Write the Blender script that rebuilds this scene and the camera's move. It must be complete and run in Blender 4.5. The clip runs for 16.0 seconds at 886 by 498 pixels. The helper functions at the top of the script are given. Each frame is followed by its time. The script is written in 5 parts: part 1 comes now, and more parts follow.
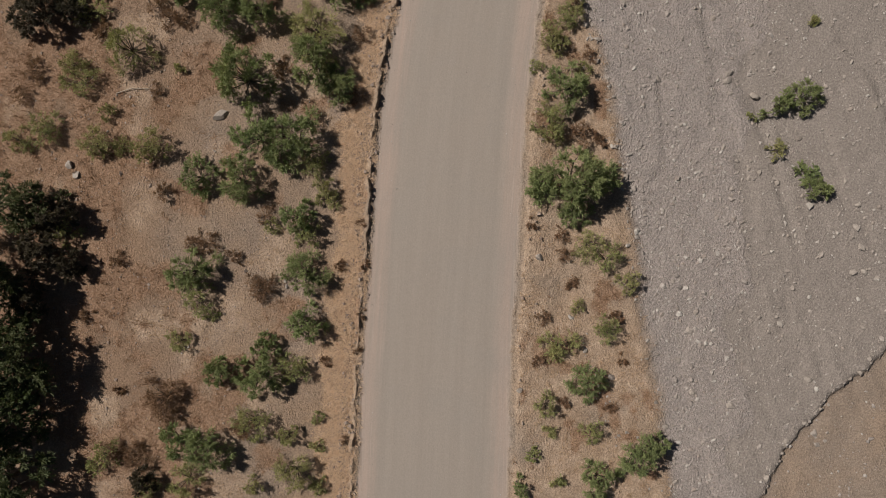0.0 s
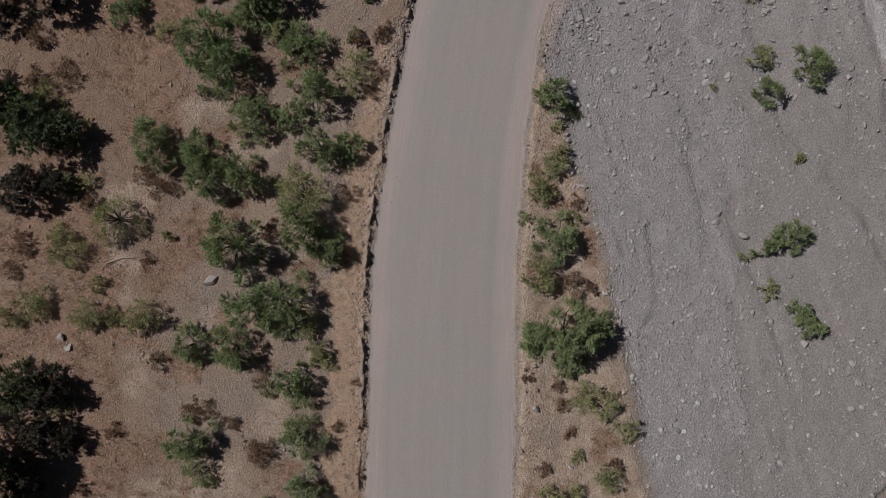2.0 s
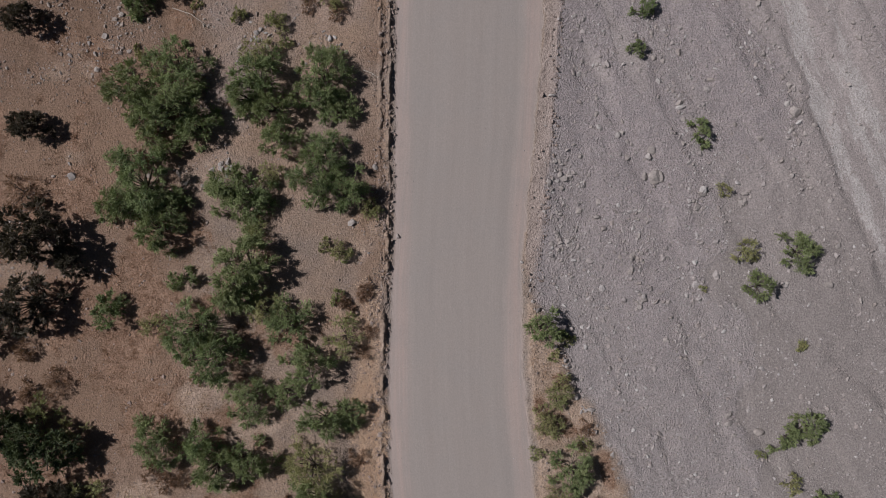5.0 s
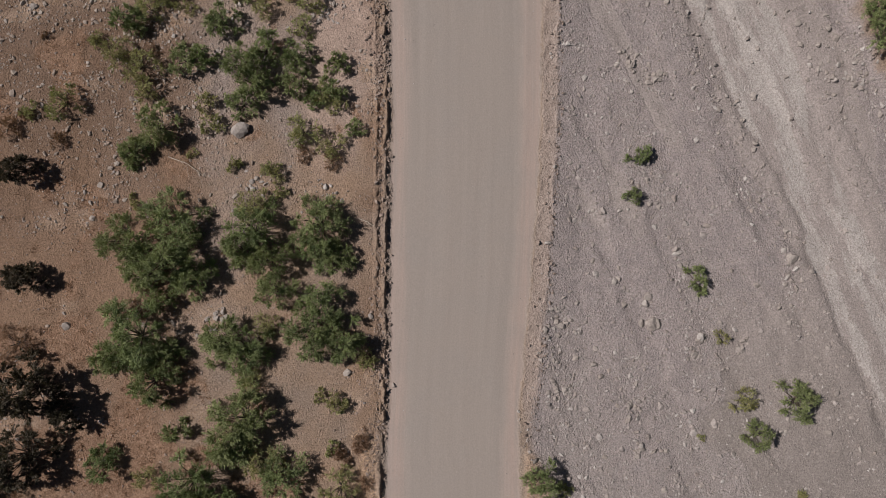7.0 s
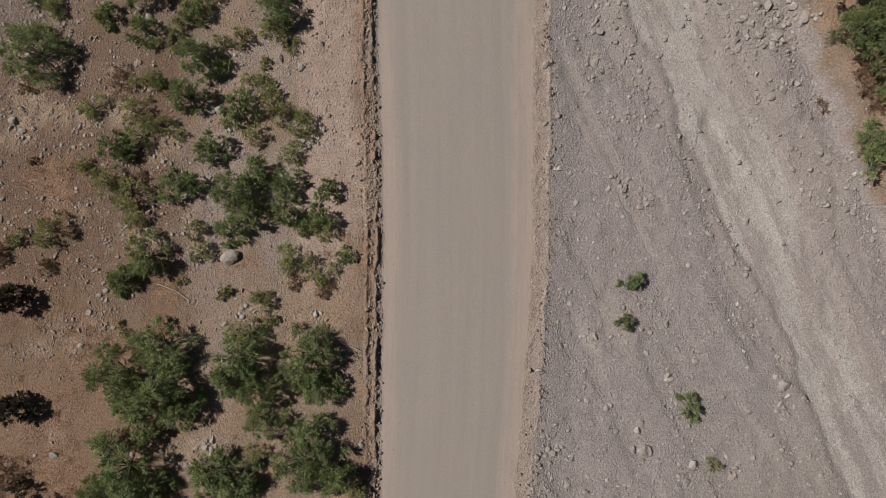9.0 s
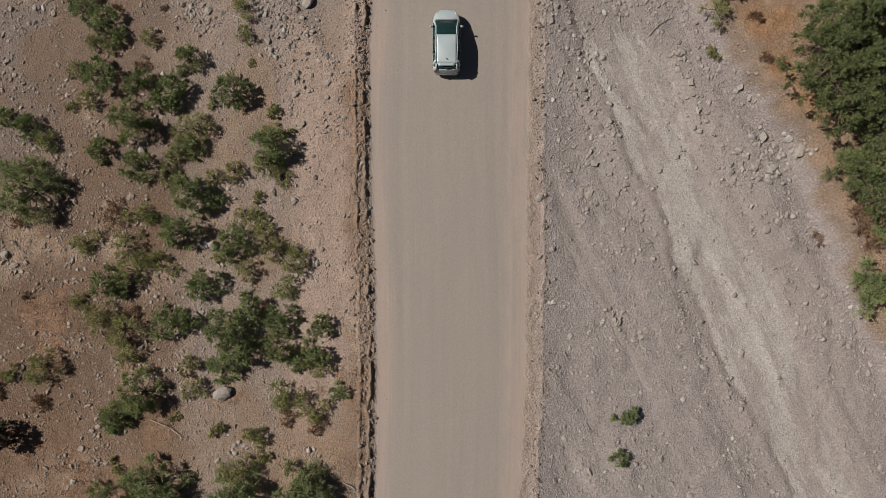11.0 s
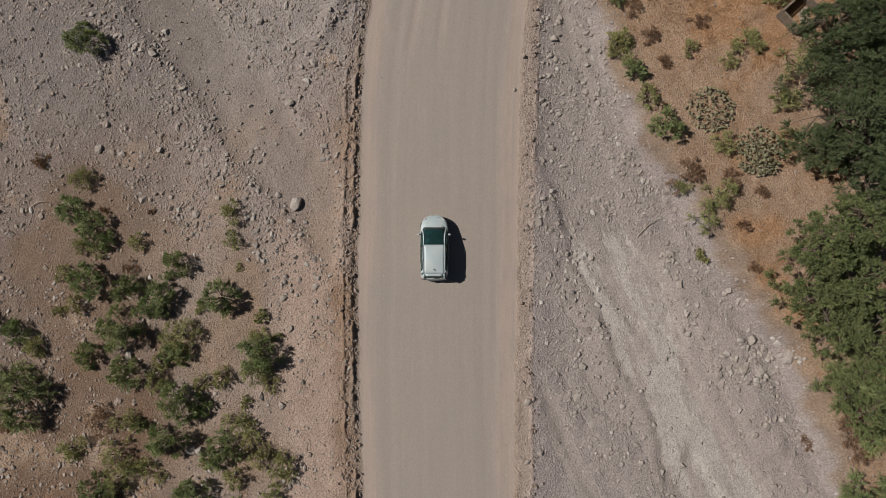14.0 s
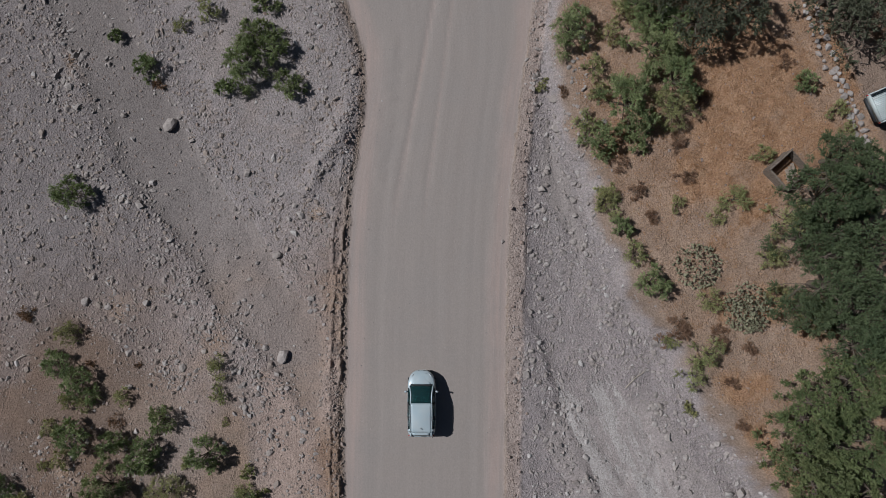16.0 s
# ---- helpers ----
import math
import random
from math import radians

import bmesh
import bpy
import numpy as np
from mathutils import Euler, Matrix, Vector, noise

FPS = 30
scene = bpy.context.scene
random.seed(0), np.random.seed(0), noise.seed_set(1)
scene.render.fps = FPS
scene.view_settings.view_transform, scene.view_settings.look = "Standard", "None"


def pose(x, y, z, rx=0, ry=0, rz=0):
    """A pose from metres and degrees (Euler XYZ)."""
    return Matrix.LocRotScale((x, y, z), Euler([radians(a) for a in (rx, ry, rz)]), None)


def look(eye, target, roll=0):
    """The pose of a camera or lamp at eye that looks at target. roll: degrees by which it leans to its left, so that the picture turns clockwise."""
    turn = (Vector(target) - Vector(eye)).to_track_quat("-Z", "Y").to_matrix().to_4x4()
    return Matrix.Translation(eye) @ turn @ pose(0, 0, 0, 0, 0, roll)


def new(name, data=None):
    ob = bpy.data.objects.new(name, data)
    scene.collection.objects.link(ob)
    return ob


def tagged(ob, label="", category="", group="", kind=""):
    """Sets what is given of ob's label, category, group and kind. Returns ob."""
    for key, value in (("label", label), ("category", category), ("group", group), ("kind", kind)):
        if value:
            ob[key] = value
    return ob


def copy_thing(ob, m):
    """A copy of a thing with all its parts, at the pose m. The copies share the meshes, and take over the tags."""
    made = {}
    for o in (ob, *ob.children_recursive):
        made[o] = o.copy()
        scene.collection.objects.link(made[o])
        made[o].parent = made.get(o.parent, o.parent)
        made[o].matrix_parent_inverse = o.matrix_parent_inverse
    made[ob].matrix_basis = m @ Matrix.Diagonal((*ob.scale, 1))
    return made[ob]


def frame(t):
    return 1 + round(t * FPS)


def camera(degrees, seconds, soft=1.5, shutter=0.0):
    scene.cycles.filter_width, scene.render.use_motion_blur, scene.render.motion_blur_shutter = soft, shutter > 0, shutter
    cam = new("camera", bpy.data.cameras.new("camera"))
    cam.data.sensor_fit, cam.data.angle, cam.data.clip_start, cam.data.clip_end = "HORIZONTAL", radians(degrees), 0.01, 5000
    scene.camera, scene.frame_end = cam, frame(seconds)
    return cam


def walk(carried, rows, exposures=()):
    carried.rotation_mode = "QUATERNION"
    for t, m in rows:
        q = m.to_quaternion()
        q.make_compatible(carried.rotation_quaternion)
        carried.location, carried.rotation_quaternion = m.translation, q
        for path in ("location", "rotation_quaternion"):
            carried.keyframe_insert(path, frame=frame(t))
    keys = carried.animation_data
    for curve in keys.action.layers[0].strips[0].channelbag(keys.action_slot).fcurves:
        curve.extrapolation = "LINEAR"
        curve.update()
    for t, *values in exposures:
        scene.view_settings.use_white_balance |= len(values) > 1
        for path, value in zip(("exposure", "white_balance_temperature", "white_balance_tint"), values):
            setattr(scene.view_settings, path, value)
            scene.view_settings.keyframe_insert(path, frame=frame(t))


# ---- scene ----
cam = camera(70.0, 16.0, soft=0.8)
PATH = [
    (0, 0.000, 0.000, 38.972, -0.827, 0.077, 0.000),
    (0.5, 0.114, 2.126, 38.951, -0.585, 0.028, 0.098),
    (1, 0.258, 4.274, 38.898, -0.425, 0.024, 0.015),
    (1.5, 0.410, 6.711, 38.861, -0.337, -0.008, -0.485),
    (2, 0.568, 9.102, 38.791, -0.353, -0.048, -2.561),
    (2.5, 0.771, 11.686, 38.698, -0.364, -0.023, -5.234),
    (3, 1.017, 14.162, 38.634, -0.395, -0.027, -7.324),
    (3.5, 1.404, 16.869, 38.607, -0.495, 0.082, -9.735),
    (4, 1.803, 19.164, 38.563, -0.437, 0.170, -11.724),
    (6.5, 4.255, 29.927, 38.359, 0.957, 0.271, -11.936),
    (7, 4.703, 31.746, 38.371, 1.125, 0.192, -11.983),
    (7.5, 5.276, 33.651, 38.345, 1.198, 0.166, -11.989),
    (8, 5.752, 35.390, 38.339, 1.230, 0.118, -11.967),
    (8.5, 6.238, 37.252, 38.315, 1.300, 0.074, -11.957),
    (9, 6.715, 39.114, 38.321, 1.300, 0.013, -11.991),
    (11.5, 9.405, 48.979, 38.381, 1.350, 0.151, -11.984),
    (12, 9.932, 50.936, 38.435, 1.319, 0.152, -11.990),
    (12.5, 10.532, 53.032, 38.496, 1.312, 0.147, -11.975),
    (13, 11.069, 54.971, 38.532, 1.304, 0.167, -11.951),
    (13.5, 11.643, 57.067, 38.558, 1.344, 0.173, -11.961),
    (14, 12.210, 59.068, 38.590, 1.411, 0.158, -11.934),
    (14.5, 12.802, 61.234, 38.628, 1.592, 0.086, -11.970),
    (15, 13.378, 63.309, 38.660, 1.723, 0.032, -11.933),
    (15.5, 14.057, 65.588, 38.727, 1.889, -0.007, -11.887),
    (16, 14.707, 67.764, 38.772, 1.985, -0.019, -11.911),
]
# the film's own exposure (stops) and white balance (kelvin, tint), which drift on the way
EXPOSURE = [(0.0, -0.05, 6780, 10), (0.5, -0.08, 6600, 10), (1.0, -0.16, 6380, 10), (1.5, -0.24, 6080, 10), (2.0, -0.32, 5820, 10), (2.5, -0.36, 5600, 13), (3.0, -0.36, 5580, 13), (3.5, -0.32, 5700, 12), (4.0, -0.28, 5720, 13),
            (6.5, -0.08, 6300, 15), (7.5, -0.06, 6420, 13), (9.0, -0.05, 6440, 10), (11.5, -0.03, 6600, 10), (13.0, -0.03, 6600, 10), (14.0, -0.05, 6550, 10), (14.5, -0.07, 6420, 10), (15.0, -0.16, 6180, 10), (15.5, -0.2, 6040, 10), (16.0, -0.27, 5680, 10)]
walk(cam, [(t, pose(x, y, z, rx, ry, rz)) for t, x, y, z, rx, ry, rz in PATH], EXPOSURE)

# ---- light: clear sky, sun from the west side of the road ----
SUN_ELEVATION, SUN_SIDE = 47.0, 153.0   # degrees above the ground; compass angle of the sun, counted from +x to +y
world = bpy.data.worlds.new("sky")
scene.world = world
world.use_nodes = True
sky = world.node_tree.nodes.new("ShaderNodeTexSky")
sky.sky_type, sky.sun_disc = "NISHITA", False
sky.sun_elevation, sky.sun_rotation = radians(SUN_ELEVATION), radians(90 - SUN_SIDE)
background = world.node_tree.nodes["Background"]
background.inputs["Strength"].default_value = 0.019
world.node_tree.links.new(sky.outputs["Color"], background.inputs["Color"])
sun_data = bpy.data.lights.new("sun", "SUN")
sun_data.energy, sun_data.angle, sun_data.color = 4.5, radians(0.53), (1.0, 0.95, 0.88)
sun = new("sun", sun_data)
e, a = radians(SUN_ELEVATION), radians(SUN_SIDE)
sun.matrix_world = look((60 * math.cos(e) * math.cos(a), 60 * math.cos(e) * math.sin(a), 60 * math.sin(e)), (0, 0, 0))


# ---- materials ----
def material(name, rough=0.9, metal=0.0, spec=0.3):
    m = bpy.data.materials.new(name)
    m.use_nodes = True
    t = m.node_tree
    b = t.nodes["Principled BSDF"]
    b.inputs["Roughness"].default_value, b.inputs["Metallic"].default_value = rough, metal
    b.inputs["Specular IOR Level"].default_value = spec
    return m, t, b


def node(t, kind, **values):
    n = t.nodes.new(kind)
    for key, value in values.items():
        n.inputs[key.replace("_", " ")].default_value = value
    return n


def noise_tex(t, scale, detail=4.0, rough=0.55, vector=None):
    n = node(t, "ShaderNodeTexNoise", Scale=scale, Detail=detail, Roughness=rough)
    if vector:
        t.links.new(vector, n.inputs["Vector"])
    return n.outputs["Fac"]


def ramp(t, fac, *stops):
    n = t.nodes.new("ShaderNodeValToRGB")
    while len(n.color_ramp.elements) < len(stops):
        n.color_ramp.elements.new(0.5)
    for el, (at, c) in zip(n.color_ramp.elements, stops):
        el.position, el.color = at, (*c, 1.0) if not isinstance(c, float) else (c, c, c, 1.0)
    t.links.new(fac, n.inputs["Fac"])
    return n.outputs["Color"]


def mix(t, fac, a, b, how="MIX"):
    n = t.nodes.new("ShaderNodeMix")
    n.data_type, n.blend_type = "RGBA", how
    for sock, v in ((n.inputs[0], fac), (n.inputs[6], a), (n.inputs[7], b)):
        if hasattr(v, "is_linked"):
            t.links.new(v, sock)
        else:
            sock.default_value = (*v, 1.0) if isinstance(v, tuple) else v
    return n.outputs[2]


def math_node(t, how, a, b):
    n = t.nodes.new("ShaderNodeMath")
    n.operation = how
    for sock, v in zip(n.inputs, (a, b)):
        if hasattr(v, "is_linked"):
            t.links.new(v, sock)
        else:
            sock.default_value = v
    return n.outputs[0]


def bump(t, b, height, strength, distance):
    n = node(t, "ShaderNodeBump", Strength=strength, Distance=distance)
    t.links.new(height, n.inputs["Height"])
    t.links.new(n.outputs["Normal"], b.inputs["Normal"])


def place(t):
    return t.nodes.new("ShaderNodeNewGeometry").outputs["Position"]


def attr(t, name):
    n = t.nodes.new("ShaderNodeAttribute")
    n.attribute_name = name
    return n.outputs["Fac"]


def stretched(t, vector, x, y, z, turn=0.0):
    n = t.nodes.new("ShaderNodeMapping")
    n.inputs["Scale"].default_value, n.inputs["Rotation"].default_value = (x, y, z), (0, 0, radians(turn))
    t.links.new(vector, n.inputs["Vector"])
    return n.outputs["Vector"]


def ground_material():
    m, t, b = material("dusty_ground", 0.95, 0, 0.15)
    p = place(t)
    # soil: tan with greyer and redder drifts
    big, mid, fine = noise_tex(t, 0.22, 5, 0.6, p), noise_tex(t, 1.3, 6, 0.65, p), noise_tex(t, 9.0, 5, 0.7, p)
    soil = mix(t, ramp(t, big, (0.38, 0.0), (0.62, 1.0)), SOIL_TAN, SOIL_GREY)
    soil = mix(t, attr(t, "red"), soil, SOIL_RED)
    gravel = mix(t, ramp(t, mid, (0.35, 0.0), (0.65, 1.0)), GRAVEL_A, GRAVEL_B)
    gravel = mix(t, math_node(t, "MULTIPLY", attr(t, "slate"), 0.85), gravel, mix(t, ramp(t, mid, (0.35, 0.0), (0.65, 1.0)), GRAVEL_DULL, GRAVEL_DARK))
    smooth = ramp(t, math_node(t, "ADD", attr(t, "silt"), math_node(t, "MULTIPLY", math_node(t, "SUBTRACT", noise_tex(t, 1.6, 6, 0.7, p), 0.5), 0.9)), (0.42, 0.0), (0.62, 1.0))
    gravel = mix(t, math_node(t, "MULTIPLY", smooth, 0.8), gravel, mix(t, attr(t, "slate"), SILT, SILT_DULL))
    c = mix(t, attr(t, "gravel"), soil, gravel)
    # pale pinkish dust beside the road
    dust = math_node(t, "ADD", attr(t, "pale"), math_node(t, "MULTIPLY", math_node(t, "SUBTRACT", noise_tex(t, 1.1, 6, 0.7, p), 0.5), 0.8))
    c = mix(t, math_node(t, "MULTIPLY", ramp(t, dust, (0.25, 0.0), (0.6, 1.0)), 0.85), c, mix(t, ramp(t, mid, (0.35, 0.0), (0.65, 1.0)), PALE_A, PALE_B))
    c = mix(t, attr(t, "west"), c, mix(t, 1.0, c, (1.02, 0.965, 0.925), "MULTIPLY"))
    c = mix(t, attr(t, "umber"), c, mix(t, 1.0, c, (0.76, 0.755, 0.755), "MULTIPLY"))
    c = mix(t, attr(t, "straw"), c, mix(t, ramp(t, mid, (0.35, 0.0), (0.68, 1.0)), STRAW_A, STRAW_B))
    rust = math_node(t, "ADD", attr(t, "rust"), math_node(t, "MULTIPLY", math_node(t, "SUBTRACT", noise_tex(t, 2.6, 6, 0.7, p), 0.5), 0.7))
    c = mix(t, math_node(t, "MULTIPLY", ramp(t, rust, (0.3, 0.0), (0.62, 1.0)), 0.9), c, mix(t, ramp(t, noise_tex(t, 5.0, 5, 0.7, p), (0.35, 0.0), (0.68, 1.0)), RUST_A, RUST_B))
    c = mix(t, attr(t, "orange"), c, mix(t, ramp(t, mid, (0.35, 0.0), (0.7, 1.0)), ORANGE_A, ORANGE_B))
    # silt of the stream bed: pale tongues drawn out along the flow, with crisp rims
    flow = stretched(t, stretched(t, p, 1, 1, 1, -10), 0.75, 0.13, 1)
    tongue = math_node(t, "MULTIPLY", math_node(t, "SUBTRACT", noise_tex(t, 1.0, 9, 0.72, flow), 0.5), 1.15)
    silt = ramp(t, math_node(t, "ADD", attr(t, "sand"), math_node(t, "MULTIPLY", tongue, ramp(t, attr(t, "sand"), (0.02, 0.0), (0.3, 1.0)))), (0.68, 0.0), (0.75, 1.0))
    c = mix(t, math_node(t, "MULTIPLY", attr(t, "sand"), 0.5), c, SILT)
    c = mix(t, math_node(t, "MULTIPLY", silt, 0.85), c, mix(t, ramp(t, noise_tex(t, 0.9, 5, 0.6, p), (0.35, 0.0), (0.65, 1.0)), SAND_A, SAND_B))
    # road: compacted dust, streaked along the driving direction
    lane = t.nodes.new("ShaderNodeCombineXYZ")
    t.links.new(attr(t, "lateral"), lane.inputs[0])
    t.links.new(math_node(t, "MULTIPLY", attr(t, "along"), 0.03), lane.inputs[1])
    streak = noise_tex(t, 1.6, 7, 0.68, lane.outputs[0])
    road = mix(t, ramp(t, streak, (0.34, 0.0), (0.66, 1.0)), ROAD_A, ROAD_B)
    thin = ramp(t, noise_tex(t, 7.0, 3, 0.6, lane.outputs[0]), (0.52, 0.0), (0.68, 1.0))
    road = mix(t, math_node(t, "MULTIPLY", thin, math_node(t, "ADD", math_node(t, "MULTIPLY", attr(t, "shoulder"), 0.6), 0.09)), road, (0.4, 0.33, 0.296))
    road = mix(t, math_node(t, "MULTIPLY", attr(t, "shoulder"), ramp(t, noise_tex(t, 4.0, 4, 0.6, lane.outputs[0]), (0.35, 0.35), (0.65, 1.0))), road, ROAD_EDGE)
    road = mix(t, ramp(t, noise_tex(t, 0.35, 4, 0.6, p), (0.45, 0.0), (0.75, 0.35)), road, ROAD_GREY)
    c = mix(t, attr(t, "road"), c, road)
    grain = mix(t, ramp(t, fine, (0.36, 0.0), (0.64, 1.0)), (0.72, 0.71, 0.7), (1.24, 1.23, 1.22))
    calm = mix(t, attr(t, "road"), grain, mix(t, ramp(t, fine, (0.25, 0.0), (0.75, 1.0)), (0.91, 0.91, 0.91), (1.09, 1.09, 1.09)))
    c = mix(t, 1.0, c, calm, "MULTIPLY")
    rough_ground = math_node(t, "MULTIPLY", math_node(t, "SUBTRACT", 1.0, attr(t, "road")), math_node(t, "SUBTRACT", 1.0, math_node(t, "MULTIPLY", attr(t, "pale"), 0.45)))
    # pebbles of two sizes, pressed into the soil
    domes = []
    for scale, share in ((8.0, 0.42), (17.0, 0.7)):
        cell = t.nodes.new("ShaderNodeTexVoronoi")
        cell.inputs["Scale"].default_value = scale
        t.links.new(p, cell.inputs["Vector"])
        tone = ramp(t, cell.outputs["Color"], (0.15, (0.6, 0.59, 0.58)), (0.5, (0.97, 0.96, 0.95)), (0.85, (1.4, 1.38, 1.36)))
        dome = ramp(t, cell.outputs["Distance"], (0.05, 1.0), (0.62, 0.0))
        drift = ramp(t, noise_tex(t, 0.8 + 6.0 / scale, 4, 0.65, p), (0.36, 0.15), (0.62, 1.0))
        amount = math_node(t, "MULTIPLY", math_node(t, "MULTIPLY", math_node(t, "MULTIPLY", rough_ground, share), drift), math_node(t, "SUBTRACT", 1.0, math_node(t, "MAXIMUM", math_node(t, "MULTIPLY", silt, 0.92), math_node(t, "MULTIPLY", smooth, 0.8))))
        c = mix(t, math_node(t, "MULTIPLY", amount, dome), c, mix(t, 1.0, c, tone, "MULTIPLY"))
        domes.append(math_node(t, "MULTIPLY", math_node(t, "MULTIPLY", dome, drift), 8.0 / scale))
    t.links.new(c, b.inputs["Base Color"])
    h = math_node(t, "ADD", math_node(t, "MULTIPLY", fine, 0.9), noise_tex(t, 30.0, 4, 0.7, p))
    h = math_node(t, "ADD", h, math_node(t, "ADD", domes[0], domes[1]))
    h = math_node(t, "MULTIPLY", h, math_node(t, "ADD", math_node(t, "MULTIPLY", rough_ground, 0.93), 0.07))
    h = math_node(t, "MULTIPLY", h, math_node(t, "SUBTRACT", 1.0, math_node(t, "MULTIPLY", math_node(t, "MAXIMUM", smooth, silt), 0.5)))
    bump(t, b, h, 0.85, 0.07)
    return m


SOIL_TAN, SOIL_GREY, SOIL_RED = (0.318, 0.238, 0.178), (0.272, 0.222, 0.185), (0.242, 0.168, 0.12)
GRAVEL_DULL, GRAVEL_DARK, SILT, SILT_DULL = (0.31, 0.276, 0.264), (0.35, 0.307, 0.29), (0.324, 0.283, 0.264), (0.248, 0.217, 0.198)
GRAVEL_A, GRAVEL_B = (0.312, 0.275, 0.268), (0.366, 0.316, 0.303)
STRAW_A, STRAW_B = (0.345, 0.25, 0.182), (0.49, 0.375, 0.29)
RUST_A, RUST_B = (0.235, 0.143, 0.093), (0.355, 0.24, 0.17)
ORANGE_A, ORANGE_B = (0.33, 0.195, 0.112), (0.46, 0.3, 0.187)
SAND_A, SAND_B = (0.385, 0.35, 0.327), (0.445, 0.41, 0.385)
ROAD_A, ROAD_B, ROAD_EDGE, ROAD_GREY = (0.278, 0.24, 0.212), (0.298, 0.259, 0.23), (0.362, 0.284, 0.246), (0.262, 0.239, 0.221)
PALE_A, PALE_B = (0.36, 0.288, 0.25), (0.415, 0.338, 0.296)
GROUND = ground_material()


def leaf_material(name, dark, light, dry):
    m, t, b = material(name, 0.6, 0, 0.25)
    g = t.nodes.new("ShaderNodeNewGeometry")
    o = t.nodes.new("ShaderNodeObjectInfo")
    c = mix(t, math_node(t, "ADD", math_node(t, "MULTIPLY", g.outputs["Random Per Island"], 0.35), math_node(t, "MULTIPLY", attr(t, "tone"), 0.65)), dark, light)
    c = mix(t, math_node(t, "MULTIPLY", ramp(t, noise_tex(t, 2.2, 3, 0.6, place(t)), (0.5, 0.0), (0.75, 1.0)), 0.6), c, dry)
    c = mix(t, math_node(t, "MULTIPLY", o.outputs["Random"], 0.32), c, dry)
    t.links.new(c, b.inputs["Base Color"])
    thin, both = t.nodes.new("ShaderNodeBsdfTranslucent"), t.nodes.new("ShaderNodeMixShader")
    both.inputs[0].default_value = 0.22
    t.links.new(mix(t, 1.0, c, (1.25, 1.3, 0.8), "MULTIPLY"), thin.inputs["Color"])
    t.links.new(b.outputs[0], both.inputs[1])
    t.links.new(thin.outputs[0], both.inputs[2])
    t.links.new(both.outputs[0], t.nodes["Material Output"].inputs["Surface"])
    return m


def stone_material(name, *colours):
    m, t, b = material(name, 0.9, 0, 0.25)
    g = t.nodes.new("ShaderNodeNewGeometry")
    o = t.nodes.new("ShaderNodeObjectInfo")
    key = math_node(t, "FRACT", math_node(t, "ADD", g.outputs["Random Per Island"], o.outputs["Random"]), 0.0)
    n = len(colours)
    c = ramp(t, key, *[(k / (n - 1), v) for k, v in enumerate(colours)])
    p = place(t)
    c = mix(t, 1.0, c, mix(t, ramp(t, noise_tex(t, 7.0, 6, 0.7, p), (0.3, 0.0), (0.7, 1.0)), (0.7, 0.69, 0.68), (1.15, 1.15, 1.14)), "MULTIPLY")
    t.links.new(c, b.inputs["Base Color"])
    bump(t, b, noise_tex(t, 18.0, 5, 0.7, p), 0.5, 0.03)
    return m


def plain_material(name, colour, rough=0.6, metal=0.0, spec=0.4, wear=0.12, scale=3.0):
    m, t, b = material(name, rough, metal, spec)
    p = place(t)
    lo, hi = tuple(v * (1 - wear) for v in colour), tuple(min(1.0, v * (1 + wear)) for v in colour)
    t.links.new(mix(t, ramp(t, noise_tex(t, scale, 6, 0.65, p), (0.3, 0.0), (0.7, 1.0)), lo, hi), b.inputs["Base Color"])
    bump(t, b, noise_tex(t, scale * 12, 4, 0.6, p), 0.15, 0.01)
    return m


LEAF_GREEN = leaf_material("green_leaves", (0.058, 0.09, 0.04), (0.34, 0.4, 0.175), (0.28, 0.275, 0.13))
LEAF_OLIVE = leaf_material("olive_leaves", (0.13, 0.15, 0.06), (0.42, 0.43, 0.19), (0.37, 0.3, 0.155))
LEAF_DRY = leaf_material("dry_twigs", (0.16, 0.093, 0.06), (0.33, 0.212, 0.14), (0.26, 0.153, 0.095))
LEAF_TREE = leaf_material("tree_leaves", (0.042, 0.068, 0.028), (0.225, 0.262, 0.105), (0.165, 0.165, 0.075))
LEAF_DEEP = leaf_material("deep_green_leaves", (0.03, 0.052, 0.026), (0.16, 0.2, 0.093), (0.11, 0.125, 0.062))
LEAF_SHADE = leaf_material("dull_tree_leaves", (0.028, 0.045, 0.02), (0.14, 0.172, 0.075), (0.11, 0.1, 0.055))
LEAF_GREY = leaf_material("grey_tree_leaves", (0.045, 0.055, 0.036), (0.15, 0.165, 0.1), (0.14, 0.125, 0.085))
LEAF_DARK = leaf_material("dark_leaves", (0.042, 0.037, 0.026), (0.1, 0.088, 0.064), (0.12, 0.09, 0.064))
GRASS = leaf_material("dry_grass", (0.36, 0.24, 0.16), (0.62, 0.475, 0.345), (0.44, 0.28, 0.185))
GRASS_RUST = leaf_material("rusty_grass", (0.2, 0.108, 0.066), (0.46, 0.32, 0.23), (0.29, 0.165, 0.1))
ROADSIDE_GRASS = leaf_material("roadside_grass", (0.5, 0.355, 0.255), (0.82, 0.63, 0.48), (0.62, 0.43, 0.3))
GRASS_ORANGE = leaf_material("orange_grass", (0.29, 0.155, 0.078), (0.58, 0.375, 0.22), (0.43, 0.25, 0.135))
PAD = leaf_material("cactus_pads", (0.22, 0.22, 0.135), (0.42, 0.4, 0.27), (0.33, 0.28, 0.19))
BARK = plain_material("bark", (0.11, 0.085, 0.064), 0.9, wear=0.3, scale=8)
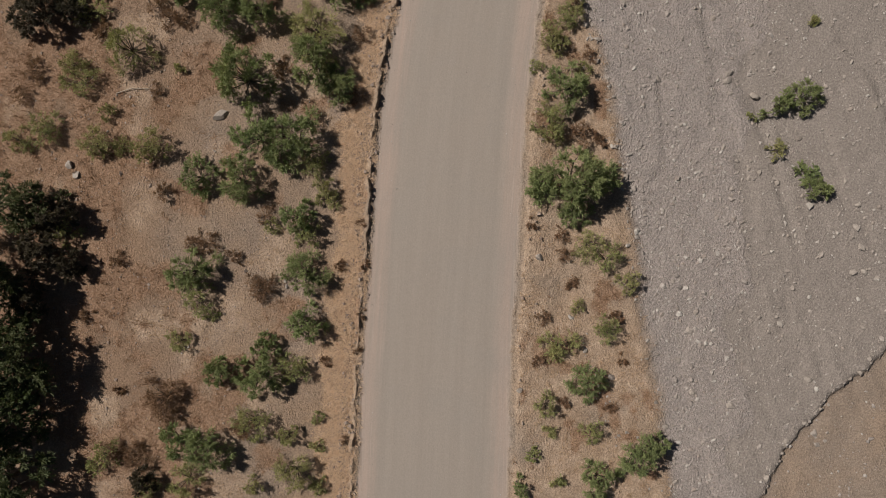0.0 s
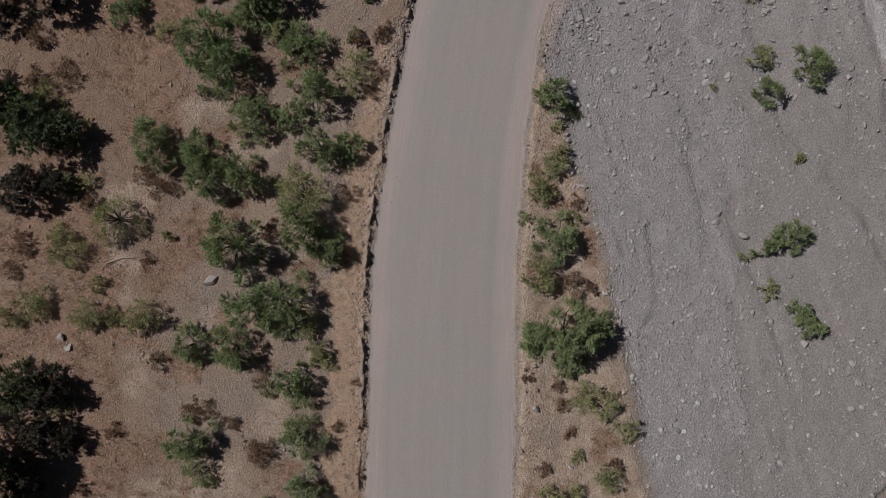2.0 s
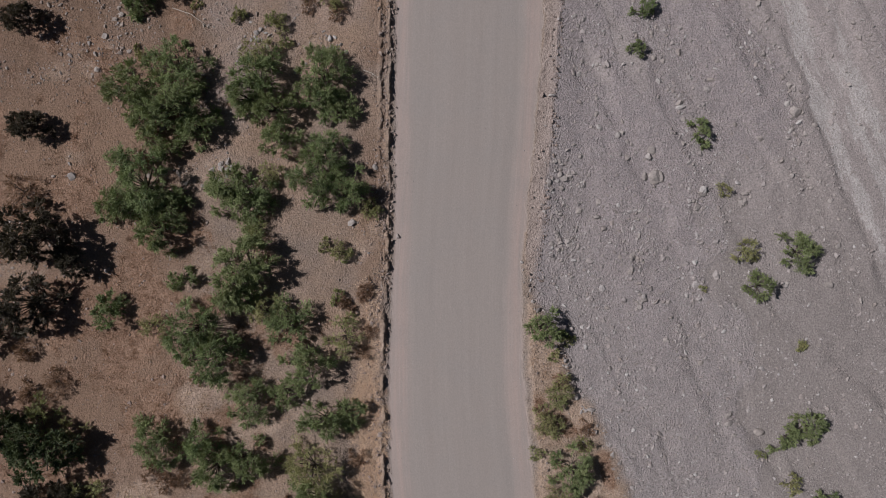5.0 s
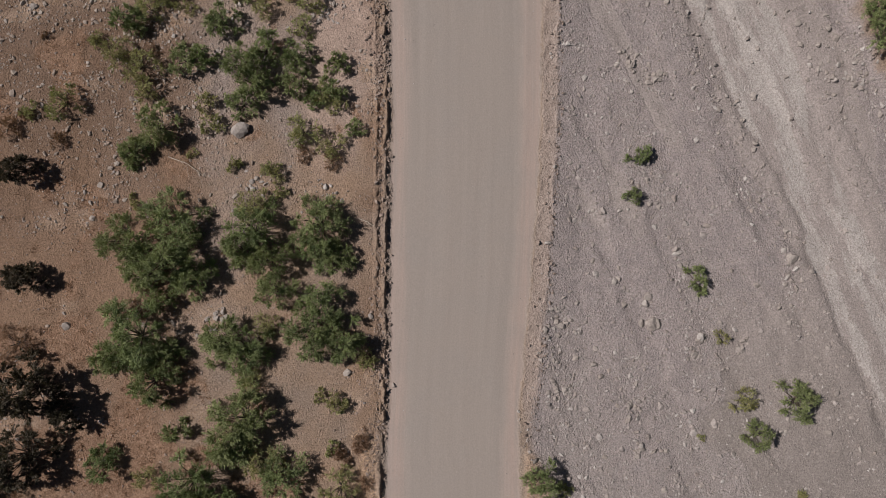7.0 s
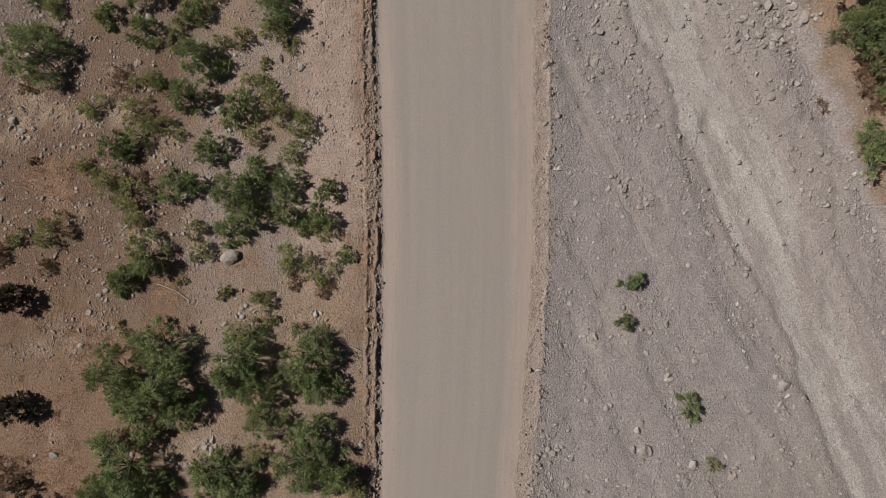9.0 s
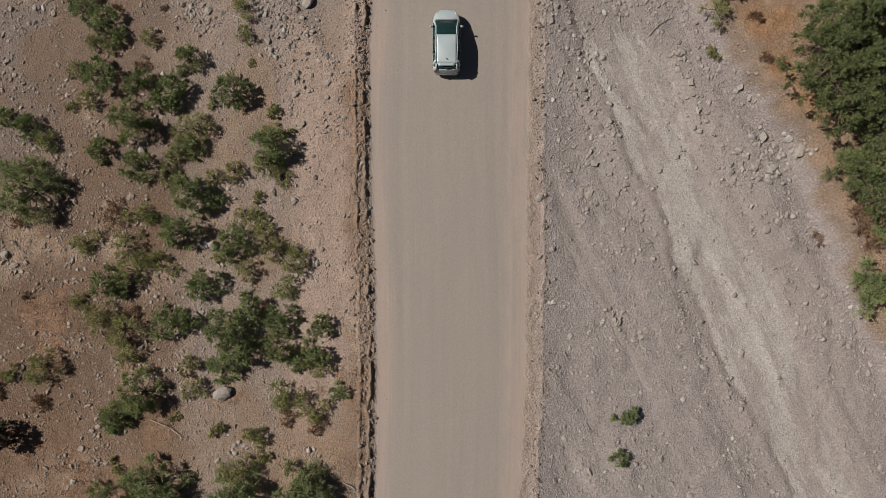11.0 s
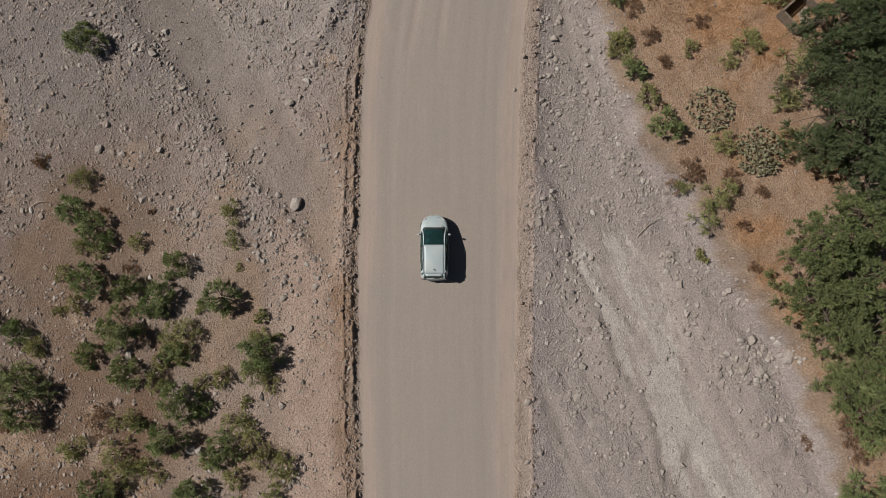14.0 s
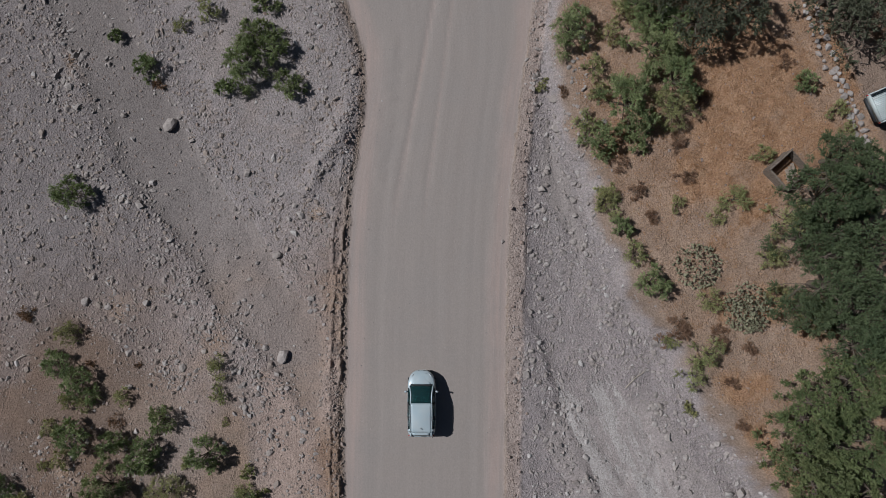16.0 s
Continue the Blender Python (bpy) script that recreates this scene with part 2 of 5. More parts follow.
OLD_TIMBER = plain_material("old_timber", (0.17, 0.135, 0.105), 0.9, wear=0.4, scale=6)
DEADWOOD = plain_material("bleached_wood", (0.4, 0.34, 0.28), 0.85, wear=0.25, scale=8)
STONE = stone_material("field_stone", (0.28, 0.247, 0.225), (0.36, 0.318, 0.29), (0.31, 0.268, 0.24), (0.42, 0.385, 0.36))
SCRUB_STONE = stone_material("scrub_stone", (0.26, 0.212, 0.18), (0.34, 0.285, 0.246), (0.3, 0.245, 0.207), (0.39, 0.342, 0.305))
PEBBLE = stone_material("gravel_stone", (0.25, 0.222, 0.208), (0.36, 0.318, 0.298), (0.31, 0.262, 0.236), (0.4, 0.362, 0.34), (0.48, 0.445, 0.42))
CLOD = stone_material("soil_clods", (0.265, 0.2, 0.165), (0.34, 0.268, 0.228), (0.3, 0.244, 0.212))


# ---- the lie of the land ----
def lattice(ix, iy, seed):
    h = (ix.astype(np.int64) * 374761393 + iy.astype(np.int64) * 668265263 + seed * 974634599) & 0xFFFFFFFF
    h = ((h ^ (h >> 13)) * 1274126177) & 0xFFFFFFFF
    return ((h ^ (h >> 16)) & 0xFFFF) / 65535.0


def value_noise(x, y, scale, seed=1, octaves=4, gain=0.5):
    """Smooth noise between -1 and 1; scale: metres between its knots."""
    total, amp, norm = np.zeros_like(x, dtype=float), 1.0, 0.0
    for k in range(octaves):
        u, v = x / scale * 2**k, y / scale * 2**k
        iu, iv = np.floor(u), np.floor(v)
        fu, fv = u - iu, v - iv
        fu, fv = fu * fu * (3 - 2 * fu), fv * fv * (3 - 2 * fv)
        a, b = lattice(iu, iv, seed + k), lattice(iu + 1, iv, seed + k)
        c, d = lattice(iu, iv + 1, seed + k), lattice(iu + 1, iv + 1, seed + k)
        total += amp * ((a * (1 - fu) + b * fu) * (1 - fv) + (c * (1 - fu) + d * fu) * fv)
        norm += amp
        amp *= gain
    return total / norm * 2 - 1


def line(y, knots):
    """x along a line that runs up the valley, given as (y, x) knots, rounded off."""
    ys, xs = np.array(knots).T
    return sum(np.interp(y + d, ys, xs) for d in (-1.5, -0.5, 0.5, 1.5)) / 4


def step(v, a, b):
    f = np.clip((v - a) / (b - a), 0, 1)
    return f * f * (3 - 2 * f)


ROAD_LEFT = [(-400, -20), (-16, -5.44), (-6.1, -4.9), (0.9, -4.37), (7.8, -3.84), (14.7, -2.7), (22.5, -0.95), (29.3, 0.7), (39.3, 2.95), (48.9, 4.75),
             (55.8, 5.95), (61, 7.05), (67.8, 8.6), (71.7, 9.5), (76, 11.0), (79, 12.1), (81.4, 12.8), (83, 12.6), (86, 12.2), (95, 9.5), (400, 60)]
ROAD_RIGHT = [(-400, -11), (-16, 3.94), (-6.1, 4.17), (0.9, 4.61), (7.8, 5.1), (14.7, 5.75), (21.5, 7.1), (25, 8.2), (30.8, 10.1), (37.4, 11.85), (44.2, 13.45),
              (53.7, 15.5), (58.9, 16.8), (67.2, 18.65), (74, 20.5), (79.7, 22.55), (83, 23.8), (95, 27), (400, 90)]
STRIP_EDGE = [(-400, 60), (-16, 14.15), (-6.1, 12.7), (0.9, 11.6), (7.8, 10.4), (13, 9.0), (17, 8.1), (20, 7.2), (24, 6.5), (400, 6.5)]
STREAM = [(-400, 31), (0, 32), (19.8, 30.2), (26, 29.2), (33.6, 28), (37.8, 26.9), (41.2, 26.1), (45.2, 25), (49, 23.9), (52.7, 23.3), (57, 22.4), (62, 21.6), (66, 21.2), (70, 21), (400, 60)]
BANK = [(-400, 60), (20, 38), (36, 33.4), (42, 32.6), (48.4, 31.7), (54.3, 29.2), (60, 27.1), (65.4, 25.5), (70, 24.7), (74.7, 24.3), (78.5, 24.0), (84, 25.3), (400, 92)]
CHANNEL = [(55, 8.5), (60, 7.2), (64.7, 5.2), (67.7, 3.4), (72.5, 1.6), (76, -0.3), (80.5, -1.7), (90, -4), (400, -60)]
GULLY = [(-400, -150), (-15.2, 19.7), (-12.1, 21.5), (-9.3, 24.2), (-6.8, 27.0), (0, 34), (400, 400)]
PROFILE = [(-400, 0.5), (-20, 0.5), (0, 0.45), (12, 0.15), (25, -0.25), (45, -0.4), (70, -0.45), (90, -0.3), (400, 0)]


def land(x, y):
    """Height of the ground and the masks of its surfaces."""
    x, y = np.asarray(x, float), np.asarray(y, float)
    base = line(y, PROFILE)
    wob = 0.12 * value_noise(x, y, 0.9, 3, 3) + 0.14 * value_noise(x, y, 4.0, 5, 2)
    left, right = (x - line(y, ROAD_LEFT)) * 0.975 + wob, (line(y, ROAD_RIGHT) - x) * 0.975 + wob
    inside = np.minimum(left, right)
    road = step(inside, -0.12, 0.15)
    off_left, off_right = step(-left, 0, 0.6), step(-right, 0.0, 3.2)
    bank_in = x - line(y, BANK) + 0.7 * value_noise(x, y, 3.0, 9, 3)
    bank = step(bank_in, -0.6, 1.0) * step(y, 30, 37)
    edge_in = bank_in + 0.7 * value_noise(x, y, 0.9, 10, 3)
    bank_top = step(edge_in, -0.2, 0.5) * step(y, 30, 37)
    rough = value_noise(x, y, 1.6, 21, 4) * 0.09 + value_noise(x, y, 7.0, 22, 3) * 0.16
    clump = value_noise(x, y, 0.55, 31, 3)
    h = base + off_left * (0.1 + rough) + off_right * (-0.17 + 0.55 * rough) + bank * (1.25 + rough)
    # strip of dry grass between road and wash lies a little higher than the wash
    strip_in = (line(y, STRIP_EDGE) - x) * 0.95 + 0.75 * value_noise(x, y, 2.0, 12, 4)
    strip = step(strip_in, -0.55, 0.5) * step(-right, 0.15, 0.5) * step(24 - y, 0, 3)
    h = h + strip * 0.22
    # grader windrows along both edges of the road
    far_on = step(y, 12, 26)
    h = h + step(-left, 0.3, 0.9) * 0.1 * far_on
    # camber, tyre lines and ripples of the road
    mid = 0.5 * (left - right)
    h = h + road * (0.05 * (1 - (mid / 4.8) ** 2).clip(-1, 1) - 0.012 * np.exp(-((np.abs(mid) - 2.9) / 0.18) ** 2) + 0.006 * value_noise(x, y * 0.2, 0.5, 51, 3))
    h = h + 0.05 * np.exp(-((right - 0.95) / 0.12) ** 2) * step(y, 24, 40) * np.clip(0.4 + clump, 0, 1)
    # dry stream bed, side channel and the erosion cut
    s_off = np.abs(x - line(y, STREAM) + 0.45 * value_noise(x, y, 5.0, 61, 3))
    stream = step(2.4 + 0.9 * value_noise(x, y, 6.0, 62, 2) + 0.35 * value_noise(x, y, 1.2, 64, 3) - s_off, -0.3, 0.25) * step(-right, 0.5, 1.5) * (1 - bank) * step(y, -5, 20)
    h = h - 0.16 * stream
    c_off = np.abs(x - line(y, CHANNEL) + 0.5 * value_noise(x, y, 3.0, 63, 3))
    channel = step(2.3 - c_off, -0.6, 0.6) * step(-left, 0.8, 1.8) * step(y, 56, 64)
    h = h - 0.22 * channel
    g_off = x - line(y, GULLY) + 0.6 * value_noise(x, y, 1.1, 71, 4, 0.6)
    lower = step(g_off, -0.15, 0.25) * step(-4 - y, 0, 3) * step(x, 15, 19)
    h = h - 0.35 * lower
    # hummock pushed up beside the bend
    heap = np.exp(-((left + 1.1 + (78.2 - y) * 0.45) / 0.8) ** 2) * step(y, 73.2, 75.2) * (1 - step(y, 78.0, 80.5)) * (1 - road)
    h = h + 0.26 * heap * np.clip(1 + 1.0 * clump, 0.2, 3)
    # tyre ruts that swing off to the side track
    rut = sum(np.exp(-((x - rx - (y - ry) * slope) / 0.09) ** 2) for rx, ry, slope in ((13.93, 75.48, 0.43), (16.0, 76.2, 0.35), (13.1, 73.0, 0.39))) * road * step(y, 70, 74)
    h = h - 0.045 * rut
    side_track = step(1.6 - np.abs(left - 1.9), 0, 1.2) * step(y, 70, 76)
    h = h + road * side_track * (0.03 * value_noise(x, y, 0.5, 55, 3) + 0.02 * value_noise(x - 0.4 * y, y * 0.15, 0.35, 56, 2))
    # low cut banks where floods ran: one side stands a hand higher than the other
    run = value_noise(x * 1.0 + y * 0.3, y * 0.22, 3.6, 83, 3)
    cut = (step(run, 0.02, 0.07) + step(run, -0.42, -0.37)) * off_right * (1 - bank) * step(y, -30, 10)
    h = h - 0.11 * cut
    cut_line = np.exp(-((run - 0.06) / 0.05) ** 2) * off_right * (1 - bank) * (1 - road)
    # shallow rills in the gravel and fine lumps
    rill = np.abs(value_noise(x * 1.0 + y * 0.35, y * 0.25, 2.4, 81, 3))
    h = h - 0.06 * np.exp(-((rill / 0.06) ** 2)) * off_right * (1 - road)
    h = h + (1 - road) * (0.03 * value_noise(x, y, 0.45, 91, 2) + 0.035 * value_noise(x, y, 1.0, 93, 2))
    # far off the ground swells into low hills
    out = np.maximum(np.abs(x - 10) - 70, np.abs(y - 40) - 110)
    h = h + step(out, 0, 500) * (14 + 18 * value_noise(x, y, 260.0, 95, 3))
    patch = value_noise(x, y, 2.6, 101, 4)
    lane = value_noise(x + 0.24 * y, y * 0.14, 2.2, 105, 3)
    drift = value_noise(x, y, 9.0, 102, 3)
    roadside = step(1.45 - np.abs(-left - 1.1) - 0.02 * y + 1.0 * patch, 0.0, 0.6) * (1 - step(y, 17, 24)) * step(-left, 0.0, 0.3)
    straw = np.clip(strip * step(patch, -0.75, 0.1) + 0.8 * roadside + off_left * step(patch + 0.35 * drift - 0.006 * (y - 5), 0.05, 0.45) * 0.8, 0, 1)
    calm = 0.8 * step(x - 16.5 - 0.05 * y + 2.5 * patch + 2 * lane, 0, 2.5) * (1 - step(y, 20, 34))
    silt = off_right * (1 - bank) * (1 - strip) * np.maximum(step(lane + 0.25 * patch, 0.05, 0.45) * (0.1 + 0.9 * step(y, 24, 38)), 0.9 * step(4.6 + 1.6 * value_noise(x, y, 5.0, 66, 3) - s_off, 0, 1.6) * step(y, 0, 12) * (1 - 0.9 * step(y, 54, 62)))
    silt = np.maximum(silt, calm * off_right * (1 - strip))
    grass_bank = bank * step(edge_in, 0.5, 1.8)
    orange = grass_bank * step(patch + 0.6 * np.exp(-(((x - 35) / 4.5) ** 2 + ((y - 74) / 5.5) ** 2)) + 0.12 * np.exp(-(((x - 31) / 3.0) ** 2 + ((y - 60) / 5) ** 2)) - 0.1 * step(70 - y, 0, 6), -0.1, 0.5)
    orange = np.maximum(orange, grass_bank * (0.26 + 0.2 * step(y, 66, 71) + 0.25 * patch))
    straw = np.clip(straw * (1 - channel) + grass_bank * 0.45, 0, 1)
    gravel = np.clip(0.65 * off_left * np.exp(-((-left - 7) / 3.6) ** 2) * step(y, 36, 46) * step(patch, -0.5, 0.2) + step(-right, 0.25, 1.1) * (1 - bank_top) * (1 - strip) * (1 - 0.8 * lower) + off_left * step(drift + 0.5 * patch + 0.004 * (y - 20), 0.05, 0.45) * 0.5 * (1 - 0.8 * step(-left - 11 + 3 * drift, 0, 3) * (1 - step(y, 52, 64))) + off_left * step(y + 5 * drift, 56, 66) * (0.18 + 0.6 * step(y, 68, 78)), 0, 1)
    red = off_left * step(-left - 10 + 3 * drift, 0, 4) * (0.9 - 0.25 * step(20 - y, 0, 8)) * (1 - 0.6 * step(y, 52, 64)) + 0.8 * off_left * np.exp(-((left + 1.3) / 0.9) ** 2) * step(y, 18, 26) * step(patch, -0.6, 0.3)
    red = red + 0.9 * heap + 0.5 * bank_top + 0.25 * lower
    rust = np.clip(off_left * (1 - step(y, 50, 58)) * step(value_noise(x, y, 2.6, 111, 4) - 0.008 * (y - 8) - 0.03 * (left + 8), 0.0, 0.4) * 0.65 + roadside * 0.12 * step(patch, -0.6, 0.3) + strip * step(value_noise(x, y, 1.6, 112, 3), 0.2, 0.55) * 0.7, 0, 1)
    shoulder = road * np.clip(step(1.5 - inside + 0.4 * drift, 0, 0.9), 0, 1)
    pale = off_left * step(6.0 - np.abs(-left - 3.2) * 1.6 + 3 * drift, 0, 4) * step(y, 34, 44) * 0.75 * (1 - 0.7 * step(y, 60, 68))
    pale = pale + np.exp(-((-right - 0.5) / 0.55) ** 2) * step(y, 18, 25)
    pale = pale * (1 - road) * (1 - bank) * (1 - channel) + 0.15 * bank_top
    umber = off_left * step(y, 36, 46) * step(-left - 9 + 3 * drift, 0, 5)
    yard = step(x - (41.6 + (74 - y) * 0.18), 0, 0.4) * step(y, 64, 68)
    masks = {"pale": pale * (1 - yard), "rust": rust * (1 - road) * (1 - yard), "road": road * (1 - yard) + 0.2 * yard, "straw": straw * (1 - road) * (1 - yard), "orange": orange * (1 - yard), "gravel": gravel, "red": np.clip(red, 0, 1) + yard,
             "sand": np.clip(0.74 * stream * (1 - 0.85 * step(y, 58, 65)) + 0.12 * channel, 0, 1), "silt": np.clip(silt + 1.4 * channel, 0, 1), "umber": umber, "west": off_left * (1 - step(y, 68, 76)), "shoulder": np.clip(shoulder + 0.6 * rut, 0, 1), "lateral": mid, "along": y, "slate": np.clip(np.where(left < 0, 1.0, 0.0) + off_right * (1 - step(y + 6 * drift, 12, 28) * (1 - 0.8 * step(y, 60, 68))) + 0.45 * step(lane, -0.1, -0.45), 0, 1)}
    extra = {"strip": strip, "roadside": roadside, "silt": silt, "rust": rust * (1 - road), "bank": bank, "stream": stream, "channel": channel, "left": left, "right": right, "off_left": off_left, "off_right": off_right, "drift": drift, "patch": patch, "yard": yard, "lane": lane, "heap": heap, "side_track": side_track, "cut_line": cut_line, "beside_channel": np.where(x < line(y, CHANNEL), 1.0, 0.25) * np.exp(-((c_off - 2.9) / 1.1) ** 2) * step(-left, 0.8, 1.8) * step(y, 54, 62)}
    return h, masks, extra


def height(x, y):
    return float(land(np.array([x]), np.array([y]))[0][0])


def spread(lo, hi, gap, reach):
    """Knots: even in the middle, growing wider towards the horizon."""
    mid = np.arange(lo, hi + gap / 2, gap)
    steps = gap * 1.35 ** np.arange(1, 60)
    steps = np.cumsum(steps)
    steps = steps[steps < reach]
    return np.concatenate([lo - steps[::-1], mid, hi + steps])


def mesh_of(name, verts, faces, mat, smooth=False):
    me = bpy.data.meshes.new(name)
    verts, faces = np.asarray(verts, np.float32), np.asarray(faces, np.int32)
    n = faces.shape[1]
    me.vertices.add(len(verts))
    me.vertices.foreach_set("co", verts.ravel())
    me.loops.add(faces.size)
    me.loops.foreach_set("vertex_index", faces.ravel())
    me.polygons.add(len(faces))
    me.polygons.foreach_set("loop_start", np.arange(0, faces.size, n, dtype=np.int32))
    me.polygons.foreach_set("use_smooth", np.full(len(faces), smooth))
    me.update(calc_edges=True)
    me.validate()
    me.materials.append(mat)
    return me


def build_ground():
    gx, gy = spread(-30, 47, 0.21, 1800), spread(-18, 92, 0.21, 1800)
    x, y = np.meshgrid(gx, gy)
    h, masks, _ = land(x.ravel(), y.ravel())
    nx, ny = len(gx), len(gy)
    i = np.arange(nx * ny).reshape(ny, nx)
    faces = np.stack([i[:-1, :-1], i[:-1, 1:], i[1:, 1:], i[1:, :-1]], -1).reshape(-1, 4)
    me = mesh_of("ground", np.stack([x.ravel(), y.ravel(), h], 1), faces, GROUND, True)
    for key, values in masks.items():
        me.attributes.new(key, "FLOAT", "POINT").data.foreach_set("value", (values if key in ("lateral", "along") else np.clip(values, 0, 1)).astype(np.float32))
    return tagged(new("ground", me), "dusty graded dirt road through dry gravelly scrub ground", "ground", kind="structure")


build_ground()
rng = np.random.default_rng(7)


def windrow(name, edge, sign, ridges, wide, redder, label):
    """A fine strip of heaped soil along one edge of the road. ridges: (distance out, height, steep side, gentle side, from, to)."""
    s, y = np.meshgrid(np.arange(-0.25, wide, 0.05 if sign < 0 else 0.07), np.arange(-17.5, 91.5, 0.09))
    x = line(y, edge) + sign * s / 0.975
    h, masks, extra = land(x, y)
    out = -extra["left"] if sign < 0 else -extra["right"]
    clod = value_noise(x, y, 0.4, 141, 3, 0.7)
    long = value_noise(x * 0.4, y, 2.2, 142, 3)
    lift = -0.05 + 0 * h
    for at, tall, steep, gentle, y0, y1 in ridges:
        d = out - at + 0.1 * value_noise(x, y, 0.8, 143, 3) + 0.05 * clod
        shape = np.where(d < 0, np.exp(-(d / steep) ** 2), np.exp(-(d / gentle) ** 2))
        on = step(y, y0, y0 + 8) * (1 - step(y, y1, y1 + 5))
        lift = lift + shape * np.clip(tall * (0.85 + 0.9 * long + 1.7 * clod), 0, 1) * (0.25 + 0.75 * on)
    fade = step(s, -0.25, -0.1) * step(wide - s, 0.05, 0.3)
    z = h + lift + 0.03 * clod * fade + 0.04 * fade - 0.06 * (1 - fade)
    ny, nx = s.shape
    i = np.arange(nx * ny).reshape(ny, nx)
    faces = np.stack([i[:-1, :-1], i[:-1, 1:], i[1:, 1:], i[1:, :-1]], -1).reshape(-1, 4)
    me = mesh_of(name, np.stack([x.ravel(), y.ravel(), z.ravel()], 1), faces if sign > 0 else faces[:, ::-1], GROUND, True)
    masks["road"] = masks["road"] * (1 - 0.5 * fade)
    masks["red"] = np.clip(masks["red"] + redder * fade, 0, 1)
    for key, values in masks.items():
        me.attributes.new(key, "FLOAT", "POINT").data.foreach_set("value", (values if key in ("lateral", "along") else np.clip(values, 0, 1)).ravel().astype(np.float32))
    return tagged(new(name, me), label, "soil bank", kind="structure")


windrow("windrow_west", ROAD_LEFT, -1, ((0.26, 0.19, 0.06, 0.22, -30, 72), (0.8, 0.1, 0.06, 0.2, 26, 74)), 1.3, 0.0, "crumbly ridge of graded soil along the road edge")
windrow("windrow_east", ROAD_RIGHT, 1, ((0.06, 0.03, 0.05, 0.3, 18, 95), (0.95, 0.04, 0.15, 0.12, 20, 95)), 1.5, 0.05, "low rough soil ridge along the road edge")


# ---- loose stones, clods and dry grass ----
def turned(n):
    """n random turns."""
    q = rng.normal(size=(n, 4))
    q /= np.linalg.norm(q, axis=1)[:, None]
    w, x, y, z = q.T
    return np.stack([1 - 2 * (y * y + z * z), 2 * (x * y - z * w), 2 * (x * z + y * w), 2 * (x * y + z * w), 1 - 2 * (x * x + z * z), 2 * (y * z - x * w),
                     2 * (x * z - y * w), 2 * (y * z + x * w), 1 - 2 * (x * x + y * y)], 1).reshape(n, 3, 3)


OCTA = np.array([(1, 0, 0), (-1, 0, 0), (0, 1, 0), (0, -1, 0), (0, 0, 1), (0, 0, -1)], float)
OCTA_FACES = np.array([(0, 2, 4), (2, 1, 4), (1, 3, 4), (3, 0, 4), (2, 0, 5), (1, 2, 5), (3, 1, 5), (0, 3, 5)])


def icosahedron():
    bm = bmesh.new()
    bmesh.ops.create_icosphere(bm, subdivisions=1, radius=1.0)
    v, f = np.array([q.co[:] for q in bm.verts]), np.array([[q.index for q in w.verts] for w in bm.faces])
    bm.free()
    return v, f


ICO, ICO_FACES = icosahedron()


def scatter_stones(name, count, size, density, mat, label, box=(-29, -17, 46, 91), flat=0.65, shape=(OCTA, OCTA_FACES), vary=0.42, sink=0.15, beside=None, tries=12):
    corner, facet = shape
    x, y = rng.uniform(box[0], box[2], count * tries), rng.uniform(box[1], box[3], count * tries)
    if beside:
        x = line(y, beside[0]) + rng.uniform(beside[1], beside[2], len(y))
    h, masks, extra = land(x, y)
    keep = rng.random(len(x)) < density(masks, extra, x, y)
    x, y, h = x[keep][:count], y[keep][:count], h[keep][:count]
    n, k = len(x), len(corner)
    r = np.clip(size * np.exp(rng.normal(0, vary, n)), size * 0.4, size * 3.4)
    local = corner[None] * rng.uniform(0.55, 1.15, (n, k, 1)) * r[:, None, None] * rng.uniform(0.55, 1.35, (n, 1, 3))
    v = np.einsum("nij,nkj->nki", turned(n), local)
    v[:, :, 2] *= flat
    v += np.stack([x, y, h + r * sink], 1)[:, None]
    f = facet[None] + k * np.arange(n)[:, None, None]
    return tagged(new(name, mesh_of(name, v.reshape(-1, 3), f.reshape(-1, 3), mat)), label, "gravel", kind="stuff")


def wash_density(m, e, x, y):
    lanes = 0.2 + 0.8 * step(0.7 * e["patch"] - 1.2 * e["lane"], -0.3, 0.5)
    d = m["gravel"] * (1 - 0.75 * m["sand"]) * lanes * np.where(e["off_right"] > 0.5, 1.0, 0.25 + 0.3 * step(y, 66, 74)) * (1 - 0.75 * np.maximum(e["silt"], 1.2 * e["channel"]))
    return np.clip(d * (1 - 0.9 * m["road"]) * (1 - 0.8 * m["straw"]), 0, 1)


def edge_density(m, e, x, y):
    west, east = -e["left"], -e["right"]
    d = np.exp(-((west - 0.35) / 0.35) ** 2) * (0.65 + 0.35 * step(y, 10, 24)) + 0.25 * np.exp(-((west - 1.0) / 0.25) ** 2)
    d = d * (1 - 0.75 * step(y, 70, 74))
    return d + np.exp(-((east - 1.1 + 0.45 * step(y, 45, 56)) / 0.22) ** 2) * (0.15 + 0.85 * step(y, 18, 25)) + 0.12 * np.exp(-((east - 0.5) / 0.4) ** 2)


